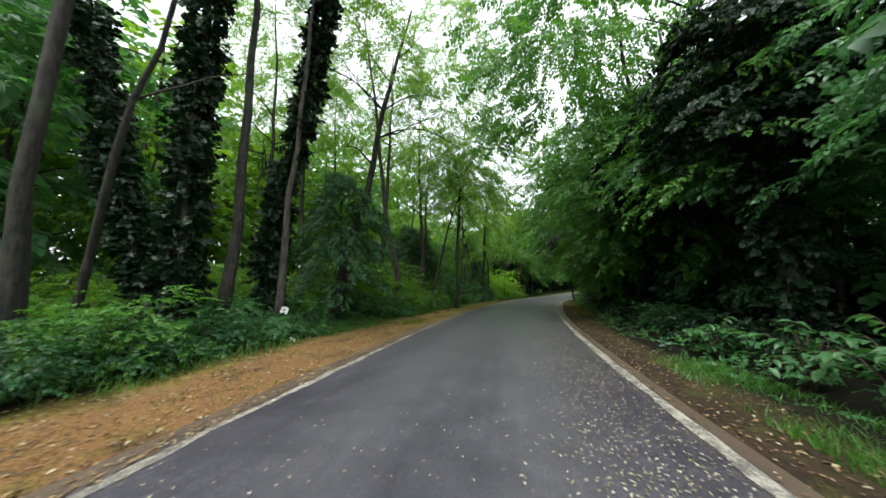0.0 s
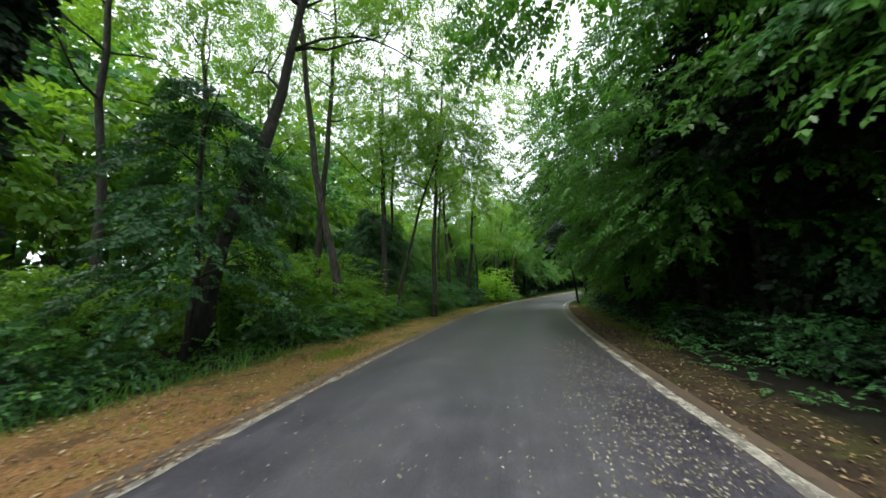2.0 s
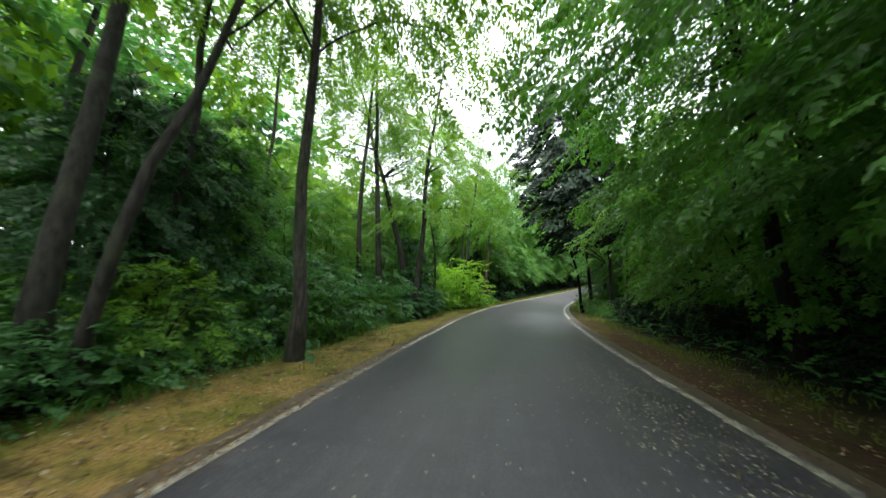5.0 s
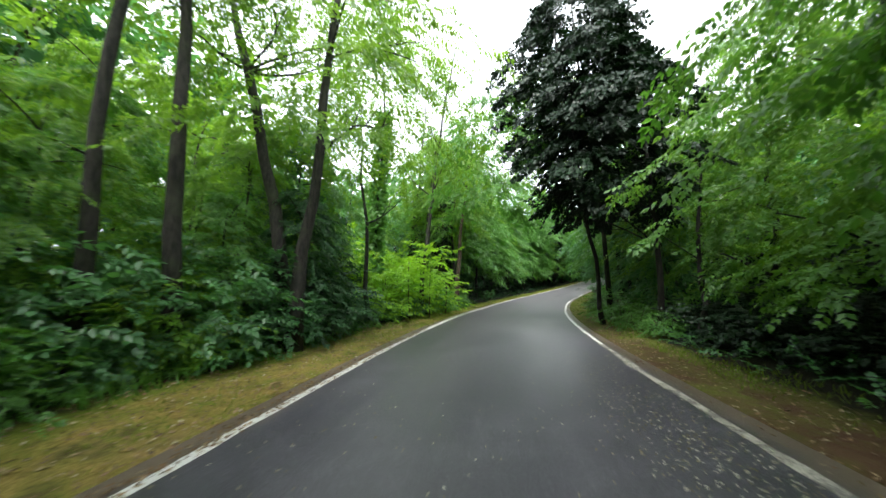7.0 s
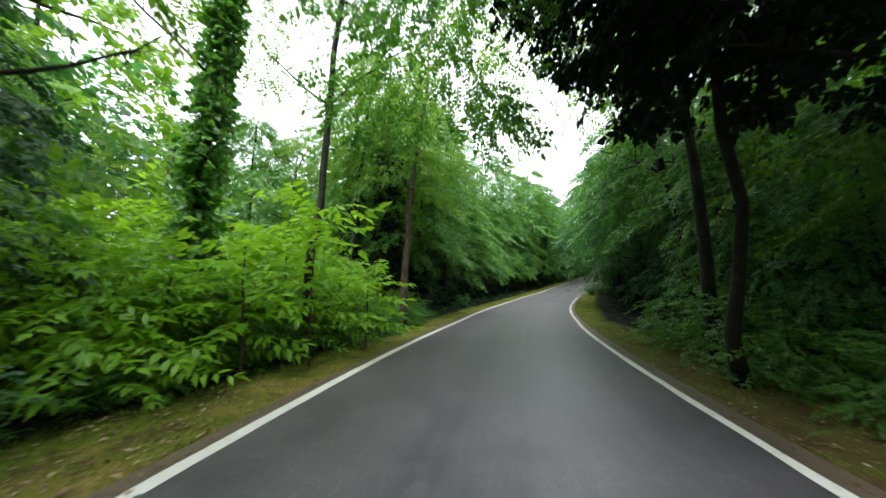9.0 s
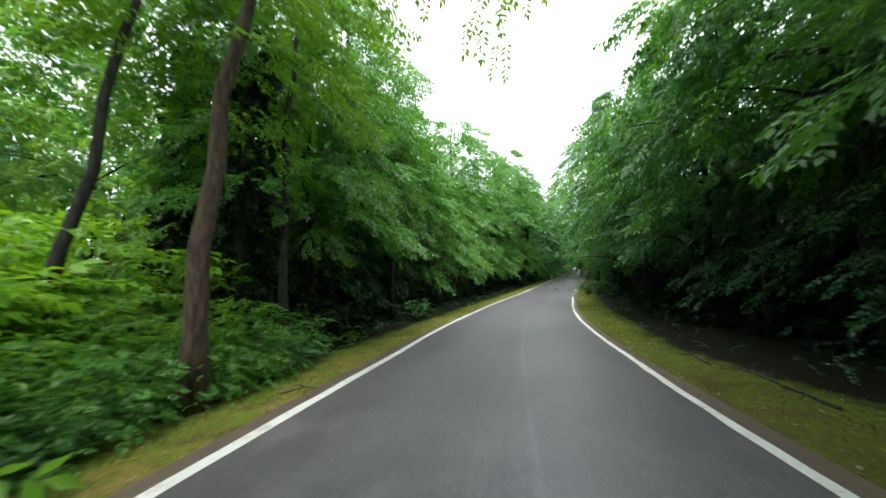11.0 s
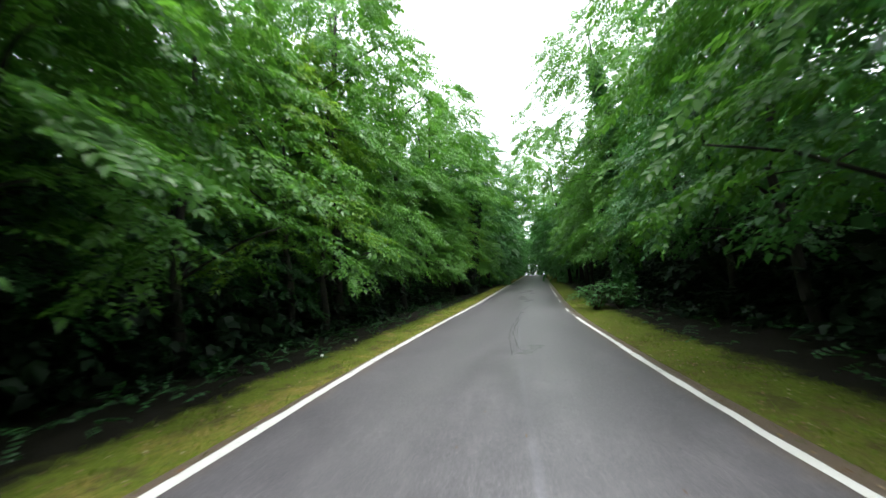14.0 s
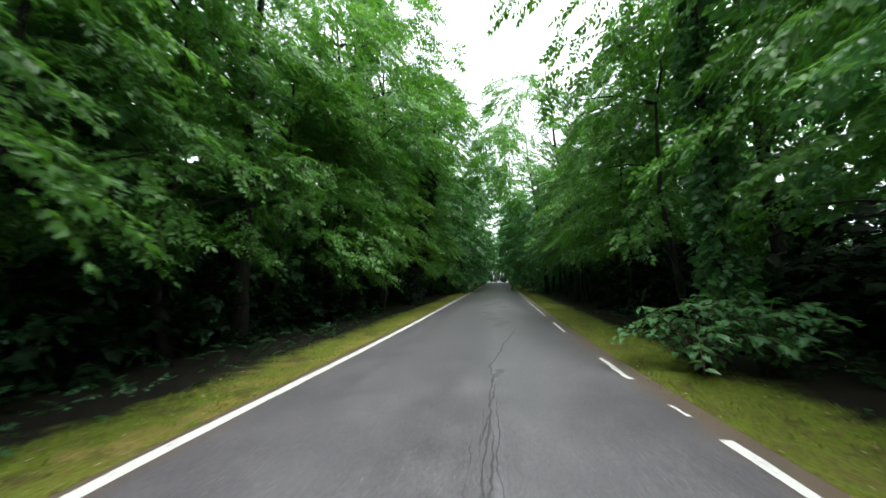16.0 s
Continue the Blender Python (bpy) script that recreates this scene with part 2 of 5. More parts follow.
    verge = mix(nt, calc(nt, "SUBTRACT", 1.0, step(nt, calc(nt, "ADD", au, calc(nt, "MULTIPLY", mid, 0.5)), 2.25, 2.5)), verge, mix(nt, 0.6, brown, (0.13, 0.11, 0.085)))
    col = mix(nt, step(nt, width, -0.2, 0.3), verge, shaded_floor_col)
    nt.links.new(col, p.inputs["Base Color"])
    p.inputs["Roughness"].default_value = 0.95
    p.inputs["Specular IOR Level"].default_value = 0.2
    bump(nt, p, calc(nt, "ADD", fine, mid), 0.8, 0.04)
    return m


ASPHALT, GROUND = asphalt_material(), ground_material()
PAINT = paint_material("white_road_paint", 0.6, (0.6, 0.59, 0.57))
PAINT_DIRTY = paint_material("dirty_road_paint", 0.46, (0.38, 0.355, 0.30))
TAR, tar_nt, tar_p = material("tar")
tar_p.inputs["Roughness"].default_value = 0.55
tar_nt.links.new(ramp(tar_nt, noise_tex(tar_nt, 30.0), [(0.3, (0.03, 0.03, 0.032)), (0.7, (0.07, 0.07, 0.072))]), tar_p.inputs["Base Color"])
PATCH, patch_nt, patch_p = material("patched_asphalt")
patch_p.inputs["Roughness"].default_value = 0.6
patch_nt.links.new(ramp(patch_nt, noise_tex(patch_nt, 12.0), [(0.3, (0.06, 0.06, 0.062)), (0.7, (0.13, 0.13, 0.132))]), patch_p.inputs["Base Color"])
PAPER, paper_nt, paper_p = material("white_paper")
paper_nt.links.new(ramp(paper_nt, noise_tex(paper_nt, 25.0), [(0.35, (0.55, 0.55, 0.54)), (0.6, (0.8, 0.8, 0.8))]), paper_p.inputs["Base Color"])
paper_p.inputs["Roughness"].default_value = 0.7


# ---- the road's line: s metres along it, u metres to its right ----
LINE = [(-0.46, -70), (-0.46, -20), (-0.44, 0.00), (-0.41, 2.00), (-0.34, 4.00), (-0.21, 6.00), (-0.08, 7.99), (0.11, 9.98), (0.32, 11.97), (0.59, 13.96), (0.90, 15.93), (1.21, 17.91), (1.59, 19.87), (1.96, 21.83), (2.38, 23.79), (2.86, 25.73), (3.39, 27.66), (4.00, 29.56), (4.65, 31.46), (5.35, 33.33), (6.09, 35.19), (6.88, 37.03), (7.71, 38.85), (8.60, 40.64), (9.55, 42.40), (10.52, 44.15), (11.56, 45.86), (12.60, 47.57), (14.77, 50.94), (19.34, 57.50), (29.69, 72.23), (86.97, 154.20), (201.79, 317.96)]
_p = np.array(LINE)
_d = np.concatenate([[0], np.cumsum(np.hypot(*np.diff(_p, axis=0).T))])
S0 = _d[2]
_fine = np.arange(0, _d[-1], 0.25)
_xy = np.stack([np.interp(_fine, _d, _p[:, 0]), np.interp(_fine, _d, _p[:, 1])], 1)
_k = np.hanning(27) / np.hanning(27).sum()
_xy[20:-20] = np.stack([np.convolve(_xy[:, i], _k, "same") for i in (0, 1)], 1)[20:-20]
_s = np.concatenate([[0], np.cumsum(np.hypot(*np.diff(_xy, axis=0).T))]) - S0
_t = np.gradient(_xy, axis=0)
_t /= np.linalg.norm(_t, axis=1)[:, None]
MEAN_RIGHT = np.array((math.cos(radians(18)), -math.sin(radians(18))))


def rise(s):
    """The road's height: level, then a steady climb."""
    s = np.asarray(s, float)
    g = radians(3.95)
    a = np.clip(s - 33, 0, 27)
    z = g * a * a / 54 + g * np.clip(s - 60, 0, 60)
    return z


def at(s, u):
    """World x, y of the place s along the road and u to its right."""
    s, u = np.asarray(s, float), np.asarray(u, float)
    c = np.stack([np.interp(s, _s, _xy[:, 0]), np.interp(s, _s, _xy[:, 1])], -1)
    t = np.stack([np.interp(s, _s, _t[:, 0]), np.interp(s, _s, _t[:, 1])], -1)
    r = np.stack([t[..., 1], -t[..., 0]], -1)
    near = np.clip(u, -30, 30)
    return c + r * near[..., None] + MEAN_RIGHT * (u - near)[..., None]


def su(x, y):
    """s and u of a world place near the road."""
    d = np.hypot(_xy[:, 0] - x, _xy[:, 1] - y)
    i = int(d.argmin())
    r = np.array((_t[i, 1], -_t[i, 0]))
    return float(_s[i]), float(np.dot(np.array((x, y)) - _xy[i], r))


def verge_edge(s, u):
    """How far out the open verge reaches, on the left and on the right."""
    left = np.interp(s, [-20, 0, 8, 20, 31, 200], [4.2, 4.0, 3.85, 3.65, 3.15, 3.1])
    right = np.interp(s, [-20, 5, 10, 12, 26, 29, 34, 36.6, 40, 47, 200], [3.0, 3.0, 2.95, 3.2, 3.2, 3.5, 3.3, 2.85, 3.1, 3.2, 3.2])
    return np.where(u < 0, left, right)


def lumps(s, u):
    return 0.5 * np.sin(s * 0.9 + 1.3 * u) * np.sin(u * 1.1 - 0.4 * s) + 0.5 * np.sin(s * 2.3 + 0.7) * np.sin(u * 2.9 + s)


def soil(s, u):
    """Height of the ground beside the road."""
    au = np.abs(u)
    off = np.clip((au - 2.05) / 1.6, 0, 1)
    return rise(s) - 0.035 + 0.03 * off + 0.05 * off * lumps(s, u) + 0.25 * np.clip((au - 4) / 6, 0, 1)


def ground_z(x, y):
    s, u = su(x, y)
    return float(soil(np.array(s), np.array(u)))


def raw_mesh(name, verts, faces, mat, smooth=False):
    me = bpy.data.meshes.new(name)
    me.from_pydata(verts, [], faces)
    me.materials.append(mat)
    if smooth:
        me.shade_smooth()
    return me


def sheet(name, ss, us, zf, mat, label, lift=0.0):
    S, U = np.meshgrid(ss, us, indexing="ij")
    xy, z = at(S, U), zf(S, U) + lift
    v = np.concatenate([xy.reshape(-1, 2), z.reshape(-1, 1)], 1)
    n, k = S.shape
    idx = np.arange(n * k).reshape(n, k)
    f = np.stack([idx[:-1, :-1], idx[:-1, 1:], idx[1:, 1:], idx[1:, :-1]], -1).reshape(-1, 4)[:, ::-1]
    me = raw_mesh(name, v.tolist(), f.tolist(), mat, True)
    for key, val in (("u", U), ("s", S), ("out", np.abs(U) - verge_edge(S, U))):
        a = me.attributes.new(key, "FLOAT", "POINT")
        a.data.foreach_set("value", val.reshape(-1).astype(np.float32))
    return tagged(new(name, me), label, name.replace("_", " "), kind="structure")


def camber(s, u):
    return rise(s) - 0.012 * (u / 2.1) ** 2


ground_s = np.concatenate([[-65, -40, -25], np.arange(-15, 75, 0.3), np.arange(75, 140, 4), [160, 200, 260]])
ground_u = np.concatenate([[-320, -160, -80, -45, -30, -20, -14], np.arange(-10, -1.7, 0.25), np.linspace(-1.6, 1.6, 3), np.arange(1.75, 10, 0.25), [14, 20, 30, 45, 80, 160, 320]])
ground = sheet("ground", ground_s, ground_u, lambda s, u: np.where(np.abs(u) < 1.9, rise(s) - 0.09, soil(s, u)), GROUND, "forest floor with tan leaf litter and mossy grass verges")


road_s = np.concatenate([np.arange(-60, -15, 3.0), np.arange(-15, 75, 0.3), np.arange(75, 124, 4.0)])
road = sheet("road", road_s, np.linspace(-2.19, 2.19, 15), camber, ASPHALT, "narrow grey asphalt road with worn patched surface")


def line_u(s, side):
    """Where the painted line runs: the road is not quite the same width all along."""
    left = np.interp(s, [0, 5, 8, 30, 36, 38, 44, 47, 51, 54], [1.88, 1.90, 1.95, 1.95, 1.91, 1.99, 2.01, 2.07, 2.05, 1.98])
    right = np.interp(s, [0, 14, 19, 23, 26, 33, 36, 44, 48, 54], [1.97, 1.96, 1.86, 1.88, 1.94, 1.94, 2.0, 1.99, 2.04, 1.94])
    return -left if side < 0 else right


def stripe(s0, s1, side, width, mat, label, wob=0.006, gap=0.3):
    ss = np.linspace(s0, s1, int((s1 - s0) / gap) + 2)
    ob = sheet("edge_line", ss, np.array([-width / 2, width / 2]), lambda s, u: camber(s, u + line_u(s, side)), mat, label, 0.005)
    rng = np.random.RandomState(int(s0 * 7 + side * 100) % 9999)
    me = ob.data
    co = np.empty(len(me.vertices) * 3)
    me.vertices.foreach_get("co", co)
    co = co.reshape(-1, 3)
    S, U = np.meshgrid(ss, [-width / 2, width / 2], indexing="ij")
    co[:, :2] = at(S, U + line_u(S, side)).reshape(-1, 2)
    co[:, :2] += rng.normal(0, wob, (len(co), 2))
    me.vertices.foreach_set("co", co.reshape(-1))
    return tagged(ob, category="road marking")


stripe(-40, 10, -1, 0.085, PAINT_DIRTY, "dirty white painted line half buried in litter", 0.012)
stripe(10, 18, -1, 0.095, PAINT_DIRTY, "dirty white painted line along the road's edge", 0.01)
stripe(18, 26, -1, 0.095, PAINT, "white painted line along the road's edge", 0.007)
stripe(26, 122, -1, 0.13, PAINT, "fresh white painted line along the road's edge", 0.003)
stripe(-40, 12, 1, 0.13, PAINT_DIRTY, "dirty white painted line along the road's edge", 0.012)
stripe(12, 25, 1, 0.10, PAINT_DIRTY, "dirty worn painted line along the road's edge", 0.012)
stripe(25, 51.5, 1, 0.085, PAINT, "white painted line along the road's edge", 0.006)
for a, b, w in ((51.9, 52.15, 0.04), (52.95, 54.0, 0.06), (56.4, 58.0, 0.06), (59.4, 75.0, 0.05)):
    stripe(a, b, 1, w, PAINT, "worn broken white line along the road's edge", 0.012, 0.12)


# ---- repairs and cracks in the asphalt ----
def ribbon(name, s0, s1, u0, u1, width, seed, label, wob=0.03, gap=0.06):
    """A crack filled with tar: a thin wandering band lying on the road."""
    r = np.random.RandomState(seed)
    ss = np.arange(s0, s1, gap)
    f = np.linspace(0, 1, len(ss))
    mid = u0 + (u1 - u0) * f + np.convolve(r.normal(0, wob, len(ss) + 8), np.ones(9) / 9, "valid") * 2.0
    wd = width * np.clip(np.convolve(r.normal(1.0, 0.8, len(ss) + 4), np.ones(5) / 5, "valid"), 0.15, 2.0) * np.minimum(1, 8 * np.minimum(f, 1 - f) + 0.1)
    rows_v = []
    for sv, m, w in zip(ss, mid, wd):
        for q in (m - w / 2, m + w / 2):
            p = at(sv, q)
            rows_v.append((float(p[0]), float(p[1]), float(camber(sv, q)) + 0.004))
    n = len(ss)
    me = raw_mesh(name, rows_v, [(2 * i, 2 * i + 1, 2 * i + 3, 2 * i + 2) for i in range(n - 1)], PATCH if name == "patch" else TAR)
    return tagged(new(name, me), label, "road crack", kind="structure")


CRACK = "dark tar-filled crack running along the asphalt"
ribbon("crack", 49.3, 53.9, 0.26, 0.34, 0.016, 1, CRACK)
ribbon("crack", 48.8, 51.6, 0.24, 0.33, 0.014, 2, CRACK)
ribbon("crack", 48.8, 51.4, 0.16, 0.22, 0.011, 3, CRACK)
ribbon("crack", 51.2, 53.1, 0.26, 0.40, 0.012, 4, CRACK)
ribbon("crack", 47.2, 49.4, 0.38, 0.20, 0.016, 5, CRACK)
ribbon("crack", 46.6, 49.8, 0.22, 0.14, 0.013, 6, CRACK)
ribbon("crack", 53.4, 57.0, 0.34, 0.9, 0.02, 7, CRACK)
ribbon("crack", 47.6, 52.4, 0.30, 0.40, 0.010, 13, CRACK)
ribbon("crack", 48.4, 52.0, 0.20, 0.28, 0.009, 14, CRACK)
ribbon("patch", 46.9, 47.7, 0.52, 0.56, 0.26, 9, "dark tar patch on the asphalt", 0.08)
ribbon("patch", 52.9, 53.3, 0.40, 0.44, 0.16, 10, "dark tar patch on the asphalt", 0.08)
ribbon("patch", 57.0, 61.0, 0.6, 0.0, 0.35, 11, "dark tar patch on the asphalt", 0.2)
ribbon("patch", 62.0, 66.0, 0.6, 0.2, 0.5, 12, "dark tar patch on the asphalt", 0.3)

# ---- building plants ----
def part(name, me, parent, label="", loc=(0, 0, 0), rz=0.0, sc=1.0):
    ob = new(name, me)
    ob.parent = parent
    ob.matrix_basis = pose(*loc, 0, 0, rz) @ Matrix.Diagonal((sc, sc, sc, 1))
    if label:
        tagged(ob, label)
    return ob


def soup(name, verts, tris, mat):
    """A mesh from arrays of corners and triangles."""
    me = bpy.data.meshes.new(name)
    n, k = len(verts), len(tris)
    me.vertices.add(n)
    me.vertices.foreach_set("co", np.asarray(verts, np.float32).reshape(-1))
    me.loops.add(k * 3)
    me.loops.foreach_set("vertex_index", np.asarray(tris, np.int32).reshape(-1))
    me.polygons.add(k)
    me.polygons.foreach_set("loop_start", np.arange(0, k * 3, 3, dtype=np.int32))
    me.update(calc_edges=True)
    me.validate()
    me.materials.append(mat)
    return me


def unit(v):
    return v / np.maximum(np.linalg.norm(v, axis=-1, keepdims=True), 1e-9)


def spray_forms(rng, kind, count=10):
    """Twigs of leaves along +x, some forms each: arrays of leaf corners."""
    forms = []
    for _ in range(count):
        leaves = []
        if kind == "pinnate":
            n, twig, ln, wd, ang = 6, 0.42, 0.11, 0.046, 68
        elif kind == "broad":
            n, twig, ln, wd, ang = 5, 0.42, 0.112, 0.068, 52
        elif kind == "ivy":
            n, twig, ln, wd, ang = 3, 0.22, 0.10, 0.09, 55
        else:  # coarse, for trees far back
            n, twig, ln, wd, ang = 3, 0.5, 0.26, 0.17, 50
        for i in range(n):
            f = (i + 0.7) / n
            for sd in (-1, 1):
                x = twig * (f + rng.uniform(-0.05, 0.05))
                a = radians(ang * sd * rng.uniform(0.75, 1.2) * (1.1 - 0.35 * f))
                leaves.append((x, a, rng.uniform(0.75, 1.15)))
        leaves.append((twig, rng.uniform(-0.3, 0.3), 1.1))
        out = []
        for x, a, k in leaves:
            o = np.array((x, 0, -0.25 * x * x / twig))
            d = np.array((math.cos(a), math.sin(a), rng.uniform(-0.75, 0.0)))
            d /= np.linalg.norm(d)
            nrm = np.array((rng.uniform(-0.4, 0.4), rng.uniform(-0.4, 0.4), 1.0))
            sdv = np.cross(nrm, d)
            sdv /= np.linalg.norm(sdv)
            up = np.cross(d, sdv)
            L, W = ln * k, wd * k
            out.append([o, o + d * L * 0.42 + sdv * W / 2 + up * W * 0.12, o + d * L - up * L * 0.12, o + d * L * 0.42 - sdv * W / 2 + up * W * 0.12])
        forms.append(np.array(out))
    return np.array(forms)


_frng = np.random.RandomState(5)
FORMS = {k: spray_forms(_frng, k) for k in ("pinnate", "broad", "ivy", "coarse")}


def foliage(name, rng, P, D, size, kind, mat, tilt=0.35):
    """Twigs at the places P along the ways D."""
    n = len(P)
    x = unit(D)
    up = np.array((0, 0, 1.0)) + rng.normal(0, tilt, (n, 3))
    y = unit(np.cross(up, x))
    z = np.cross(x, y)
    F = FORMS[kind][rng.randint(0, len(FORMS[kind]), n)]
    sc = (size * rng.uniform(0.75, 1.25, n))[:, None, None]
    F = F * sc[..., None]
    V = P[:, None, None, :] + F[..., 0:1] * x[:, None, None, :] + F[..., 1:2] * y[:, None, None, :] + F[..., 2:3] * z[:, None, None, :]
    m = F.shape[1]
    b = (np.arange(n * m) * 4)[:, None]
    T = np.concatenate([b + (0, 1, 2), b + (0, 2, 3)], 1).reshape(-1, 3)
    return soup(name, V.reshape(-1, 3), T, mat)


def tube(path, radii, sides=8, wob=0.0, rng=None):
    path, radii = np.asarray(path, float), np.asarray(radii, float)
    t = unit(np.gradient(path, axis=0))
    ref = np.array((1.0, 0.13, 0.07))
    a = unit(np.cross(t, ref))
    b = np.cross(t, a)
    ang = np.arange(sides) * 2 * math.pi / sides
    ring = np.cos(ang)[None, :, None] * a[:, None, :] + np.sin(ang)[None, :, None] * b[:, None, :]
    r = radii[:, None] * np.ones(sides)
    if wob and rng is not None:
        r = r * (1 + rng.normal(0, wob, r.shape))
    v = (path[:, None, :] + ring * r[..., None]).reshape(-1, 3)
    n = len(path)
    i = np.arange(n * sides).reshape(n, sides)
    j = np.roll(i, -1, 1)
    q = np.stack([i[:-1], j[:-1], j[1:], i[1:]], -1).reshape(-1, 4)
    faces = q.tolist() + [i[-1].tolist(), i[0][::-1].tolist()]
    return v.tolist(), faces


def bowed(a, b, sag, n, rng, wob):
    a, b = np.asarray(a, float), np.asarray(b, float)
    f = np.linspace(0, 1, n)[:, None]
    p = a + (b - a) * f
    p[:, 2] += sag * np.sin(f[:, 0] * math.pi)
    w = rng.normal(0, wob, (n, 3))
    w[0] = 0
    return p + np.cumsum(w, 0) * 0.5


def crown_mesh(name, seed, rx, ry, rz, clusters, per, size, kind, mat, spread=0.75, low=-1.0, shell=0.55, droop=0.25, flat=0.22):
    """A crown of leafy tiers round the origin: uneven clusters, each a flat fan of twigs."""
    rng = np.random.RandomState(seed)
    c = unit(rng.normal(0, 1, (clusters * 3, 3)))
    c = c[c[:, 2] > low][:clusters]
    rad = rng.uniform(shell, 1.0, len(c)) ** 0.7 * rng.uniform(0.8, 1.12, len(c))
    C = c * rad[:, None] * (rx, ry, rz)
    n = len(C) * per
    which = np.repeat(np.arange(len(C)), per)
    off = rng.normal(0, 1, (n, 3)) * (spread * 0.55, spread * 0.55, spread * flat)
    P = C[which] + off
    out = unit(C * (1, 1, 0.15))[which]
    D = out + rng.normal(0, 0.55, (n, 3)) * (1, 1, 0.35)
    D[:, 2] -= droop * rng.uniform(0.3, 1.6, n)
    P[:, 2] -= 0.18 * np.hypot(off[:, 0], off[:, 1])
    return foliage(name, rng, P, D, size, kind, mat)


def bough_crown(name, seed, low, top, reach, boughs, per, size, kind, mat, width=0.6, lift=0.22, droop=0.42, profile=(0.85, 1.0, 0.95, 0.7, 0.3)):
    """A crown built bough by bough: each a flat spray of twigs that rises from the trunk and hangs at its end, with gaps between the tiers."""
    rng = np.random.RandomState(seed)
    f = (np.arange(boughs) + rng.uniform(0, 1, boughs)) / boughs
    az = np.arange(boughs) * 2.39996 + rng.normal(0, 0.35, boughs)
    L = reach * np.interp(f, [0, 0.15, 0.4, 0.75, 1], profile) * rng.uniform(0.72, 1.15, boughs)
    h = low + (top - low) * f + 0.3 * L * rng.uniform(-0.2, 0.2, boughs)
    w = np.repeat(np.arange(boughs), per)
    n = len(w)
    g = rng.uniform(0.12, 1.0, n) ** 0.62
    lat = rng.uniform(-1, 1, n) * (1.15 - 0.8 * g)
    axis = np.stack([np.cos(az), np.sin(az), 0 * az], 1)[w]
    side = np.stack([-np.sin(az), np.cos(az), 0 * az], 1)[w]
    Lw = L[w]
    lw = lat * width * Lw * 0.55
    z = h[w] + lift * Lw * np.sin(g * 2.2) - droop * Lw * g * g - 0.28 * np.abs(lw) + rng.normal(0, 0.05, n)
    P = axis * (g * Lw)[:, None] + side * lw[:, None]
    P[:, 2] = z
    D = axis * (0.45 + 0.6 * g)[:, None] + side * (1.1 * lat)[:, None] + rng.normal(0, 0.22, (n, 3)) * (1, 1, 0.5)
    D[:, 2] += 0.15 - 0.95 * g * rng.uniform(0.3, 1.3, n)
    return foliage(name, rng, P, D, size, kind, mat, 0.42)


def ivy_mesh(name, seed, path, radius, thick, count, mat=None):
    rng = np.random.RandomState(seed)
    path = np.asarray(path, float)
    f = rng.uniform(0, 1, count) * (len(path) - 1)
    i = np.minimum(f.astype(int), len(path) - 2)
    P = path[i] + (path[i + 1] - path[i]) * (f - i)[:, None]
    a = rng.uniform(0, 2 * math.pi, count)
    o = np.stack([np.cos(a), np.sin(a), 0 * a], 1)
    lump = 1 + 0.5 * np.sin(P[:, 2] * 2.1 + 3 * a + seed)
    P = P + o * (radius + thick * rng.uniform(0, 1, count) * lump)[:, None]
    D = o * 0.7 + rng.normal(0, 0.5, (count, 3))
    D[:, 2] -= 0.5
    return foliage(name, rng, P, D, 1.0, "ivy", mat or LEAF_IVY_SHADE, 0.8)


